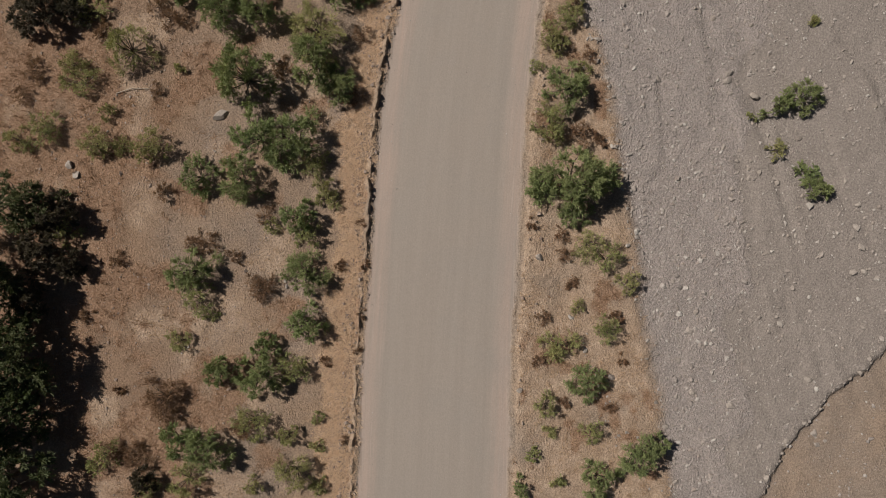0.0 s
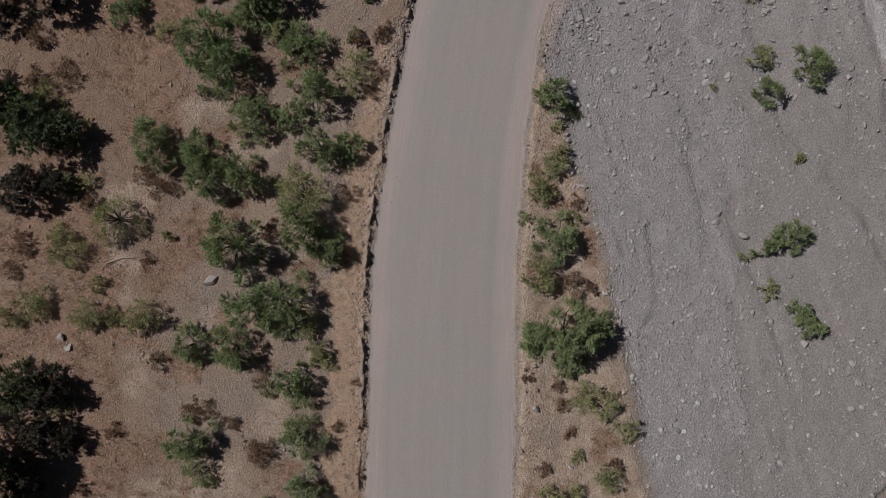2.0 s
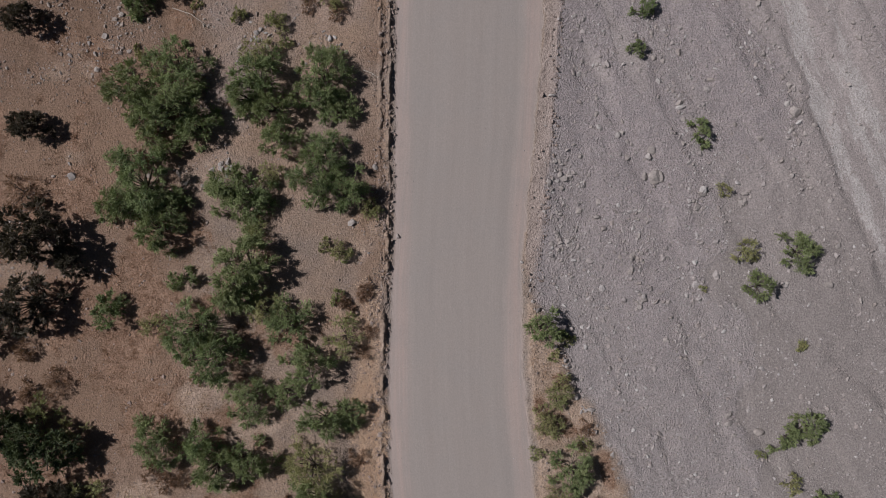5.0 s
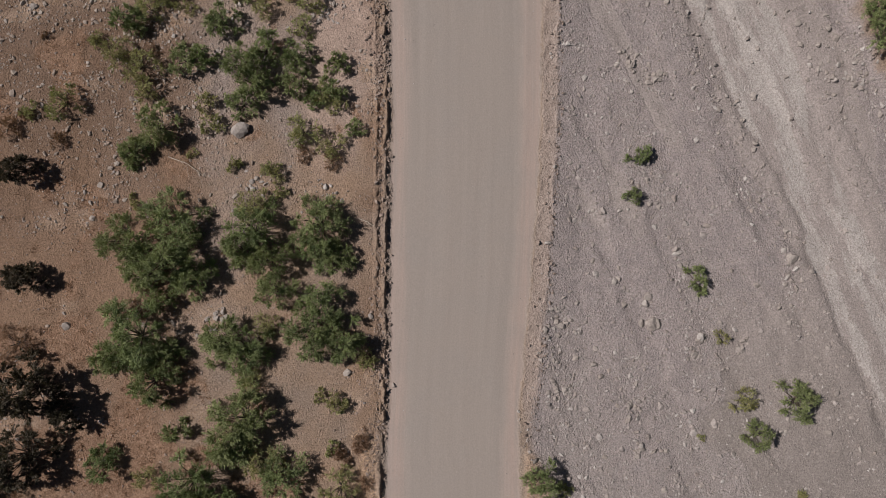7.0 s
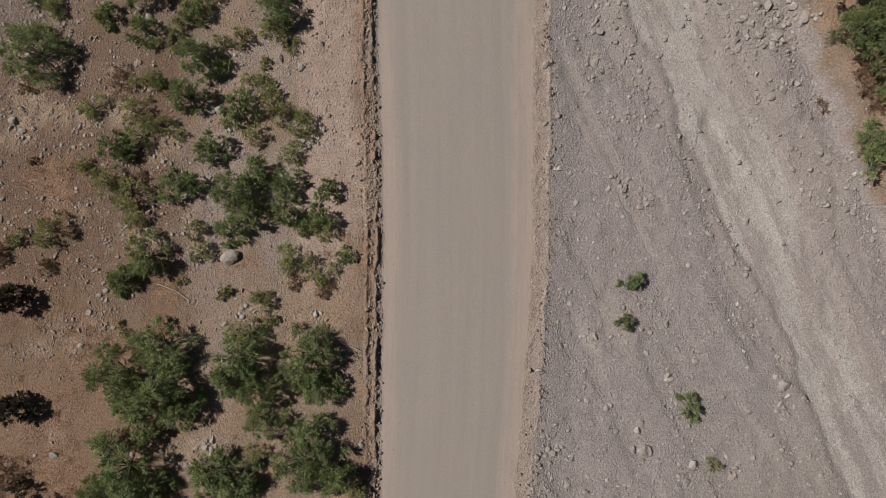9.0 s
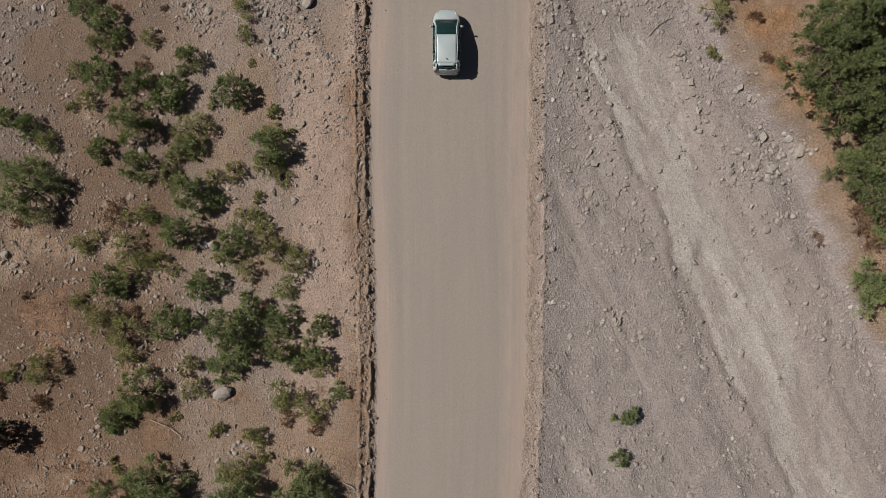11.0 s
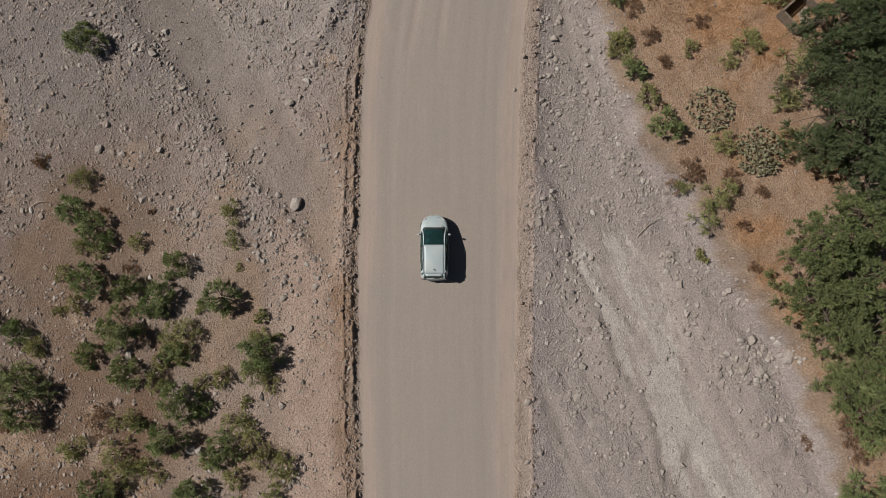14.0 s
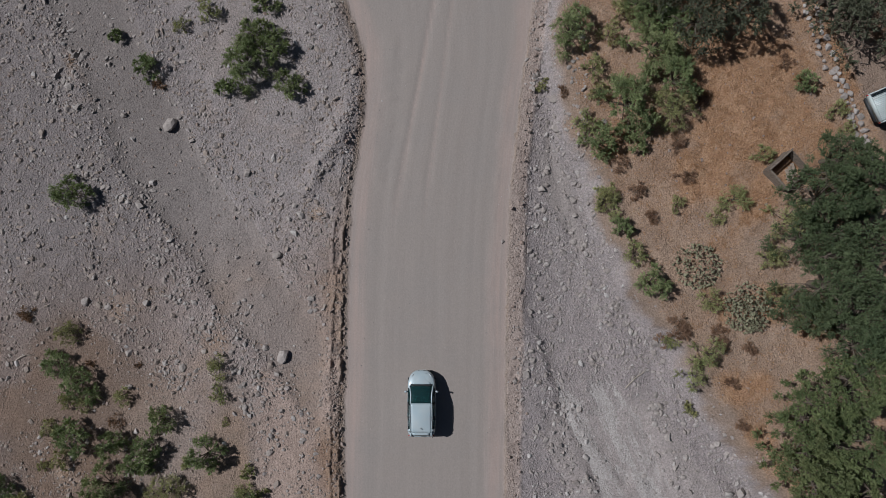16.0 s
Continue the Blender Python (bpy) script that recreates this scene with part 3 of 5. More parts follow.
def bed_density(m, e, x, y):
    side = np.exp(-((np.abs(x - line(y, STREAM)) - 3.2) / 0.9) ** 2) * (e["off_right"] > 0.9) * step(y, 20, 34) + np.exp(-((x - line(y, BANK) + 0.9) / 0.9) ** 2) * step(y, 34, 40)
    strip_rim = 0.8 * np.exp(-((x - line(y, STRIP_EDGE) - 0.1) / 0.5) ** 2) * step(24 - y, 0, 4)
    side = side + 1.2 * e["beside_channel"] + 0.5 * e["heap"] + 0.8 * e["stream"] * step(y, 56, 63)
    return np.clip(side + strip_rim + 0.55 * e["cut_line"] + 0.8 * np.exp(-((x - line(y, GULLY) + 0.2) / 0.55) ** 2) * step(-4 - y, 0, 3) * step(x, 15, 19) + 0.06 * m["gravel"] + 0.35 * e["off_left"] * step(e["patch"], 0.1, 0.5) * step(y, 26, 45) * (1 - e["channel"]), 0, 1) * (1 - m["road"])


def road_density(m, e, x, y):
    return m["road"] * (0.06 + 0.6 * m["shoulder"] + 0.9 * e["side_track"]) * (1 - e["yard"])


def soil_density(m, e, x, y):
    return np.clip((e["off_left"] + 0.6 * e["bank"]) * (0.3 + 0.7 * step(e["patch"], -0.5, 0.3)) * (1 - 0.6 * m["straw"]), 0, 1) * (1 - m["road"])


BLOCKY = ICO / np.abs(ICO).max(1)[:, None] ** 0.75 * 0.86
BLOCK_SHAPE = (BLOCKY, ICO_FACES)
# heaps of broken rock: x, y and how far they spread
HEAPS_EAST = [(18, 48.5, 0.5), (28.3, 48.9, 0.9), (30.3, 49.2, 0.8), (20, 45.6, 0.7), (18.5, 41.9, 0.8), (19.8, 40, 0.8), (29.5, 45.3, 0.7), (32.2, 37.3, 0.8), (18.5, 49.6, 0.8), (18.3, 60.5, 0.8),
              (23.1, 60.4, 0.9), (26.5, 60.6, 0.9), (25.8, 56.7, 0.6), (18.4, 56.6, 0.7), (20.6, 53.3, 0.9), (29.6, 49.2, 1.1), (31.3, 49.1, 0.7), (20, 57.5, 0.8), (24.5, 63.7, 0.8), (23.8, 71.4, 0.7)]
HEAPS_NORTH = [(23.8, 67.1, 0.8), (19, 61.4, 1), (24.8, 63, 1), (23.3, 74.9, 0.6), (22.7, 78.2, 0.6), (18.5, 23.2, 0.6), (21.3, 22.9, 0.6), (13.9, 18.3, 0.7), (10.1, 22.5, 0.9), (13.8, 20.7, 0.9), (10.8, 26.8, 0.8), (24.9, 26.1, 0.6), (9.8, 24.7, 0.8)]
HEAPS_WEST = [(-17.5, 53.5, 0.5), (0.9, 48.3, 1), (-3.8, 54.3, 0.7), (-1.4, 37.2, 0.8), (-5.5, 38.8, 0.8), (-9.4, 31.2, 0.6), (-2.5, 72.3, 1), (-1.2, 69.6, 1), (0, 67.2, 0.9), (1.5, 64, 0.9), (-4.9, 68, 0.8), (1.3, 61.9, 0.9),
              (2.3, 59.8, 0.7), (-2.8, 64.9, 1.2), (-5.1, 85.6, 0.9), (-6.7, 83.5, 1.3), (-5.4, 77.6, 1.2), (-2.4, 76.2, 0.8), (-2.9, 84.8, 0.6), (-5.3, 87.3, 1)]


def heap_density(m, e, x, y):
    d = sum(np.exp(-((x - hx) ** 2 + (y - hy) ** 2) / (0.8 * wide) ** 2) for hx, hy, wide in HEAPS_EAST + HEAPS_NORTH + HEAPS_WEST)
    return np.clip(d, 0, 1) * (1 - m["road"])


scatter_stones("gravel", 48000, 0.038, wash_density, PEBBLE, "grey and tan gravel scattered over the dry wash")
scatter_stones("coarse_gravel", 12000, 0.06, wash_density, PEBBLE, "coarse grey pebbles lying in the dry wash", shape=BLOCK_SHAPE, vary=0.55)
scatter_stones("rubble", 9500, 0.072, bed_density, STONE, "pale broken stones along the stream bed edges", shape=BLOCK_SHAPE, vary=0.55)
scatter_stones("broken_rock", 2000, 0.085, heap_density, STONE, "angular broken rock lying in loose heaps", shape=BLOCK_SHAPE, vary=0.5, tries=90)
for edge, lo, hi, count in ((ROAD_LEFT, -1.5, 0.1, 6000), (ROAD_RIGHT, -0.1, 1.5, 1700)):
    scatter_stones("soil_clods", count, 0.05, edge_density, CLOD, "brown soil clods heaped along the road edges", flat=0.85, vary=0.5, sink=0.6, beside=(edge, lo, hi))
scatter_stones("scrub_stones", 17000, 0.062, lambda m, e, x, y: e["off_left"] * step(y, 22, 40) * step(e["drift"] + 0.6 * e["patch"] + 0.012 * (y - 60), -0.45, 0.35) * (1 - 0.93 * e["channel"]), SCRUB_STONE,
               "small angular brown-grey stones over the scrub ground", shape=BLOCK_SHAPE, vary=0.5)
scatter_stones("soil_crumbs", 24000, 0.045, soil_density, CLOD, "brown crumbs of dry soil over the scrub ground", flat=0.7, vary=0.5)
scatter_stones("road_grit", 5500, 0.021, road_density, PEBBLE, "fine loose grit on the dirt road", flat=0.5)


def blades(name, count, density, mat, label, length, width, box=(-29, -18, 47, 92), fan=5, lie=(0.25, 1.25), spread_out=0.05):
    x, y = rng.uniform(box[0], box[2], count * 6), rng.uniform(box[1], box[3], count * 6)
    h, masks, extra = land(x, y)
    keep = rng.random(len(x)) < density(masks, extra, x, y)
    root = np.stack([x, y, h - 0.02], 1)[keep][:count]
    root = np.repeat(root, fan, 0) + rng.normal(0, spread_out, (len(root) * fan, 3)) * (1, 1, 0)
    n = len(root)
    a, lean = rng.uniform(0, 2 * np.pi, n), rng.uniform(*lie, n)
    d = np.stack([np.cos(a) * np.sin(lean), np.sin(a) * np.sin(lean), np.cos(lean)], 1)
    side = np.stack([-np.sin(a), np.cos(a), 0 * a], 1) * width * rng.uniform(0.6, 1.3, (n, 1))
    tip = root + d * length * rng.uniform(0.5, 1.3, (n, 1)) - (0, 0, 0.02)
    v = np.stack([root - side, root + side, tip], 1)
    f = np.arange(3 * n).reshape(n, 3)
    return tagged(new(name, mesh_of(name, v.reshape(-1, 3), f, mat)), label, "grass", kind="stuff")


blades("dry_grass", 11000, lambda m, e, x, y: np.maximum(m["straw"], 0.5 * m["orange"] * e["off_left"]) * (1 - m["road"]) * (1 - m["orange"] * e["bank"]) * 0.9 * (0.3 + 0.7 * step(e["patch"], -0.2, 0.3)), GRASS, "straw-coloured dry grass beside the dirt road", 0.26, 0.014, fan=10, spread_out=0.1)
blades("roadside_grass", 4600, lambda m, e, x, y: e["roadside"], ROADSIDE_GRASS, "rusty dry grass matted along the road edge", 0.34, 0.014, box=(-10, -18, 2, 26), fan=16, lie=(0.95, 1.5), spread_out=0.1)
blades("rusty_grass", 6500, lambda m, e, x, y: m["rust"] * (1 - e["roadside"]), GRASS_RUST, "rust-brown dry grass between the shrubs", 0.28, 0.013, box=(-29, -18, 14, 50), fan=12, spread_out=0.1)
blades("orange_grass", 15000, lambda m, e, x, y: m["orange"] * e["bank"], GRASS_ORANGE, "tall rust-orange dry grass on the bank", 0.27, 0.0105, box=(25, 36, 47, 91))


# ---- plants ----
def part(name, me, parent, label=""):
    ob = new(name, me)
    ob.parent = parent
    return tagged(ob, label) if label else ob


def leaf_mesh(name, root, way, length, width, mat, tone):
    """Many small pointed leaves: root points, unit directions, sizes."""
    n = len(root)
    other = rng.normal(size=(n, 3))
    side = np.cross(way, other)
    side /= np.linalg.norm(side, axis=1)[:, None] + 1e-9
    side *= width[:, None]
    tip = root + way * length[:, None]
    v = np.stack([root - side, root + side, tip], 1).reshape(-1, 3)
    me = mesh_of(name, v, np.arange(3 * n).reshape(n, 3), mat)
    me.attributes.new("tone", "FLOAT", "POINT").data.foreach_set("value", np.repeat(tone, 3).astype(np.float32))
    return me


def limb_mesh(name, paths, mat, sides=5):
    """Tapered limbs along paths: each a list of (point, radius)."""
    verts, faces = [], []
    for path in paths:
        first = len(verts)
        for k, (p, r) in enumerate(path):
            ahead = Vector(path[min(k + 1, len(path) - 1)][0]) - Vector(path[max(k - 1, 0)][0])
            q = ahead.to_track_quat("Z", "Y")
            for s in range(sides):
                w = 2 * math.pi * s / sides
                verts.append(tuple(Vector(p) + q @ Vector((math.cos(w) * r, math.sin(w) * r, 0))))
        for k in range(len(path) - 1):
            for s in range(sides):
                a, b = first + k * sides + s, first + k * sides + (s + 1) % sides
                faces.append((a, b, b + sides, a + sides))
    return mesh_of(name, verts, faces, mat, True)


def sprays(clumps, sprigs, per, up):
    """Leaf roots, directions and tones of tufts: each clump (centre, reach, tone) carries sprigs that fan outwards, with leaves along them."""
    roots, ways, tones = [], [], []
    for centre, reach, tone, out in clumps:
        d = rng.normal(size=(sprigs, 3)) * (1, 1, 0.8) + out + (0, 0, up)
        d /= np.linalg.norm(d, axis=1)[:, None]
        long = reach * rng.uniform(0.65, 1.25, sprigs)
        shade = np.clip(tone + rng.normal(0, 0.16, sprigs), 0, 1)
        f = rng.uniform(0.22, 1.0, (sprigs, per)) ** 0.8
        droop = (0, 0, -0.22)
        on = centre + d[:, None] * (long[:, None] * f)[:, :, None] + np.array(droop) * (f * f * long[:, None])[:, :, None]
        on = on + rng.normal(0, 0.075, (sprigs, per, 3)) * reach
        w = d[:, None] * 0.95 + rng.normal(0, 0.42, (sprigs, per, 3))
        w /= np.linalg.norm(w, axis=2)[:, :, None]
        roots.append(on.reshape(-1, 3))
        ways.append(w.reshape(-1, 3))
        # lit tips and shaded hearts put into the tone: leaves lighten along each sprig
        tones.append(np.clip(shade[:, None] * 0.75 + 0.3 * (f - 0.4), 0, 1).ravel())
    return np.concatenate(roots), np.concatenate(ways), np.concatenate(tones)


def shrub(radius, tall, clumps, sprigs, per, leaf, wide, mat, label="", category="shrub", name="shrub"):
    """A shrub of several leafy tufts on bent stems round one root, uneven in outline and height; radius and height in metres."""
    thing = tagged(new(name), label, category)
    tufts, paths = [], []
    slim, lean, notch = rng.uniform(0.68, 1.0), rng.uniform(0, 2 * np.pi), rng.uniform(0, 2 * np.pi)
    for k in range(clumps):
        a = 2.4 * k + rng.normal(0, 0.35)
        u = math.sqrt((k + 0.35) / clumps) * rng.uniform(0.85, 1.05)
        bite = 1.0 - 0.32 * max(0.0, math.cos(a - notch)) ** 2
        flat = np.array([math.cos(a), math.sin(a) * slim]) * radius * 0.8 * u * bite
        turn = np.array([[math.cos(lean), -math.sin(lean)], [math.sin(lean), math.cos(lean)]])
        flat = turn @ flat
        reach = radius * rng.uniform(0.26, 0.4) * (7.0 / (clumps + 2)) ** 0.3
        top = max(0.45 * reach, tall * (0.92 - 0.62 * u * u) * rng.uniform(0.55, 1.15) - 0.35 * reach)
        centre = np.array([flat[0], flat[1], top])
        out = np.array([flat[0], flat[1], 0]) / (radius + 1e-6) * 1.1
        tufts.append((centre, reach, rng.uniform(0.15, 0.85), out))
        start = np.array([flat[0], flat[1], 0]) * 0.08
        knee = start + (centre - start) * 0.55 + rng.normal(0, 0.05 * radius, 3) + (0, 0, 0.08 * tall)
        paths.append([(start, 0.016 * radius + 0.007), (knee, 0.01 * radius + 0.005), (centre, 0.006)])
        for _ in range(3):
            tip = centre + rng.normal(0, 0.55, 3) * reach + out * reach
            paths.append([(centre, 0.007), (tip, 0.003)])
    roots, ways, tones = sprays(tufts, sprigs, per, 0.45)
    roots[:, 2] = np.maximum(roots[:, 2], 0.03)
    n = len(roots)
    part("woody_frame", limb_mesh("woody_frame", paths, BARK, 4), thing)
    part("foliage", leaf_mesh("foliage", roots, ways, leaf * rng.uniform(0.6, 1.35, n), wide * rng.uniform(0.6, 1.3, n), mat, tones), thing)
    return thing


def tree(radius, tall, clumps, sprigs, per, mat, label, leaf=0.15, wide=0.034, tuft=0.2):
    """A low spreading tree: forked trunk, limbs and a billowing crown of leafy tufts with gaps between them."""
    thing = tagged(new("tree"), label, "tree")
    fork = np.array([rng.normal(0, 0.1), rng.normal(0, 0.1), tall * 0.3])
    trunk = [[((0, 0, -0.1), 0.07 * radius + 0.05), (fork * 0.6, 0.06 * radius + 0.03), (fork, 0.05 * radius + 0.02)]]
    limbs, knees = [], []
    for k in range(9):
        a = 2 * math.pi * k / 9 + rng.normal(0, 0.3)
        u = rng.uniform(0.35, 0.75)
        knee = np.array([math.cos(a) * radius * u, math.sin(a) * radius * u, tall * (0.8 - 0.45 * u * u)])
        limbs.append([(fork, 0.035 * radius), ((fork + knee) / 2 + rng.normal(0, 0.06 * radius, 3), 0.026 * radius), (knee, 0.014 * radius)])
        knees.append(knee)
    knees = np.array(knees)
    tufts = []
    bulge = rng.uniform(0, 2 * np.pi, 4)
    for k in range(clumps):
        a = 2.4 * k + rng.normal(0, 0.3)
        u = math.sqrt((k + 0.4) / clumps) * rng.uniform(0.9, 1.04)
        edge = 0.9 + 0.16 * math.cos(2 * (a - bulge[0])) + 0.1 * math.cos(3 * (a - bulge[1]))
        billow = 0.16 * math.sin(5 * u + bulge[2] + 2 * a) + rng.normal(0, 0.06)
        centre = np.array([math.cos(a) * radius * u * edge, math.sin(a) * radius * u * edge, tall * (0.92 - 0.55 * u ** 2.5 + billow)])
        reach = radius * tuft * rng.uniform(0.75, 1.3)
        tufts.append((centre, reach, rng.uniform(0.2, 0.8), np.array([centre[0], centre[1], 0]) / radius * 0.6))
        near = knees[np.argmin(np.linalg.norm(knees - centre, axis=1))]
        low = centre - (0, 0, 0.7 * reach)
        limbs.append([(near, 0.009 * radius), ((near + low) / 2 + rng.normal(0, 0.03 * radius, 3) - (0, 0, 0.06 * radius), 0.006 * radius), (low, 0.004)])
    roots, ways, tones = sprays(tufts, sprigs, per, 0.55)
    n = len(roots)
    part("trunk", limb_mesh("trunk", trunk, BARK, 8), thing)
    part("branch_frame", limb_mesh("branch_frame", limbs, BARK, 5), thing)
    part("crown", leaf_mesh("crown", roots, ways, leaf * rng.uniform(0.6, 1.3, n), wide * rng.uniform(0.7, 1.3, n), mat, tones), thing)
    return thing


GREEN_SHRUBS_A = [
    (4.6, -14.9, 0.71), (9.4, -14.4, 1.31), (11.6, -13, 1.51), (12.9, -12.6, 0.87), (-14.1, -12.4, 1.59), (-16,
    -12.2, 1.39), (8.6, -8.6, 1.31), (-11, -8.1, 1.51), (-13.4, -7.7, 1.27), (-10.7, -6.3, 0.99), (-8.3, -4.9,
    1.27), (-8.3, -1.9, 1.51), (-15, -1.9, 1.67), (-8.8, 1.3, 1.39), (7.9, 1.7, 1.19), (22.7, 3.1, 0.95), (5.9,
    3.2, 1.11), (7.6, 3.4, 2.46), (-12.2, 3.5, 1.51), (9.4, 3.6, 1.39), (-14.7, 3.8, 1.39), (22.2, 4.1, 0.95),
    (-8.8, 5.9, 1.98), (-11.1, 6.1, 1.78), (20.4, 8.2, 1.03), (21.9, 8.7, 1.35), (7.5, 9.2, 1.78), (-6.3, 9.3,
    1.51), (-11.9, 9.7, 2.38), (-7.6, 10.6, 1.9), (-13.4, 13.8, 1.78), (-11.2, 13.8, 1.78),
]
GREEN_SHRUBS_B = [
    (-6.4, 15.2, 1.59), (-4.8, 15.2, 1.19), (-13.8, 15.3, 1.51), (-16.4, 16, 1.78), (-8.3, 17.2, 1.11), (-10.6,
    17.3, 1.67), (20.9, 17.6, 1.11), (7.7, 17.9, 1.27), (-6.7, 18.7, 1.78), (23.8, 19.1, 1.51), (-11.9, 20.4,
    1.98), (-7.4, 21.5, 1.59), (-12.7, 22.1, 2.18), (-9.8, 23.9, 1.59), (-17.7, 24.2, 1.39), (-9, 25, 2.58),
    (-13.2, 25.2, 0.99), (19.5, 27.4, 0.99), (-14, 28.3, 1.59), (-2.2, 28.5, 1.59), (-8, 29.1, 1.78), (-3.8, 29.2,
    1.98), (-9.2, 29.7, 1.98), (-13, 29.8, 1.59), (-15.7, 30.3, 1.59), (-3.1, 30.8, 1.78), (-14.3, 31.1, 2.38),
    (-5.6, 32.3, 1.51), (-12.4, 32.9, 0.99), (-1.6, 33.2, 1.39), (16.8, 33.3, 0.67), (-10.3, 34, 1.59),
]
GREEN_SHRUBS_C = [
    (-5.6, 34.1, 1.59), (-2.5, 34.1, 1.59), (-13.1, 34.6, 1.39), (-7.1, 35.1, 1.39), (-11.4, 35.3, 2.38), (-2.2,
    35.4, 1.98), (17.7, 35.6, 0.79), (-6.2, 35.9, 1.98), (-13.3, 36.7, 2.18), (-10.7, 37.6, 1.98), (1, 40.8,
    0.71), (-12.4, 42, 1.03), (-12.4, 42.2, 1.11), (-1.1, 43, 0.71), (-10.5, 43.2, 1.59), (0.1, 43.4, 0.99),
    (-5.4, 43.7, 1.11), (-1.8, 44.2, 1.19), (-4.2, 44.6, 1.39), (0.8, 44.9, 0.87), (-4.6, 45.9, 1.59), (-1.6,
    45.9, 1.19), (-3.4, 46.6, 1.39), (-7.1, 46.9, 0.99), (-8.3, 47, 1.11), (-5.6, 48.9, 1.39), (-11, 49.9, 1.39),
    (-3.2, 50.9, 1.39), (-6.3, 52.2, 1.51), (-7.7, 53.3, 0.79), (-4, 53.7, 0.99), (-5.2, 54.4, 1.51),
]
GREEN_SHRUBS_D = [
    (0.1, 56, 1.51), (-14.7, 56.7, 2.4), (-8.1, 56.7, 1.39), (-4.9, 57.3, 1.11), (-10.2, 58.1, 1.03), (-7.7,
    59.3, 1.78), (-1.5, 59.9, 1.39), (-5.3, 60, 0.87), (-14.2, 60.5, 1.11), (-5.2, 60.7, 1.39), (-15.1, 61.1,
    0.95), (-7, 61.6, 1.19), (-3.8, 62.5, 1.11), (-9.2, 62.6, 1.39), (26.8, 64.6, 1.27), (-7.8, 64.8, 0.87),
    (-8.4, 65.8, 1.27), (-9.4, 67.1, 1.19), (25.8, 68.1, 0.87), (27.9, 73.3, 1.19), (25.5, 73.4, 1.39), (38.5,
    74.4, 0.87), (27.6, 75.4, 1.98), (-6.5, 77.1, 1.43), (25.2, 80.4, 1.67), (7.8, 80.9, 1.27), (4.3, 81.5, 0.99),
    (5.4, 82.8, 1.9), (7.2, 83.3, 1.39), (-0.5, 83.9, 1.11), (6.4, 84.4, 1.39), (7.4, 86.1, 0.99),
]
GREEN_SHRUBS_E = [
    (-2.1, 86.2, 0.59), (33.2, 40.4, 2.0), (34.9, 43.8, 0.9), (33.9, 47.4, 2.0), (29.9, 78.3, 2.0), (30.8, 76.2, 1.7), (29.9, 80.9, 1.6), (31.3, 79.6, 1.5),
]
OLIVE_SHRUBS_A = [
    (-18.1, -15.2, 0.97), (-7.7, -14.9, 0.77), (-11.5, -14.9, 0.77), (6.9, -14.7, 0.58), (-15.5, -14.5, 1.35),
    (-9, -13.9, 1.54), (-20.6, -13.1, 1.24), (5.4, -13, 0.58), (-7.7, -12.5, 0.58), (-9.4, -11.8, 0.85), (9,
    -11.6, 0.97), (6.4, -11.6, 0.58), (-11.4, -10.9, 1.47), (-7.7, -10.8, 0.5), (6.2, -10, 0.97), (-9, -7.8,
    1.35), (6.9, -6.4, 1.35), (-15.9, -6.1, 0.97), (9.8, -5.3, 1.16), (-13.9, -4.6, 0.46), (8.1, -4, 0.62),
    (-14.8, -3.6, 1.16), (11.2, -2.6, 0.97), (9.9, -1.2, 1.16), (8.7, -0.2, 1.16), (-8.2, 0.5, 1.08), (-10.4, 0.8,
    0.7), (-22.9, 0.8, 1.31), (-7, 2.5, 0.97), (-7.3, 3.2, 0.97), (-7.8, 4.6, 1.08), (20.3, 5.5, 0.85),
]
OLIVE_SHRUBS_B = [
    (-17.7, 5.6, 1.47), (-19.5, 5.6, 0.7), (-20.9, 5.8, 1.35), (-25.7, 6, 1.08), (-24, 6.6, 1.35), (6.5, 7, 1.35),
    (18.9, 7.6, 0.39), (-20.3, 7.7, 0.77), (-21.8, 9.5, 1.35), (-16, 10.4, 0.46), (5.6, 10.5, 0.62), (-22.4, 10.7,
    0.97), (-19, 11.5, 1.74), (6.5, 12.3, 1.08), (-7.6, 12.5, 2.32), (22.7, 13.4, 0.39), (7.5, 13.5, 1.08), (22.8,
    13.5, 0.39), (-21.7, 13.8, 1.35), (7.9, 16, 0.46), (8.9, 16.8, 0.54), (-21.7, 17.2, 1.16), (17.7, 18.1, 0.31),
    (-23.2, 18.8, 1.39), (-4.2, 19.8, 1.35), (20.6, 19.8, 1), (-8.4, 22.2, 1.31), (-4.3, 22.2, 0.54), (-15.4,
    22.9, 1.08), (20.3, 23.7, 0.62), (-3.1, 24.5, 0.54), (-3.4, 24.8, 0.85),
]
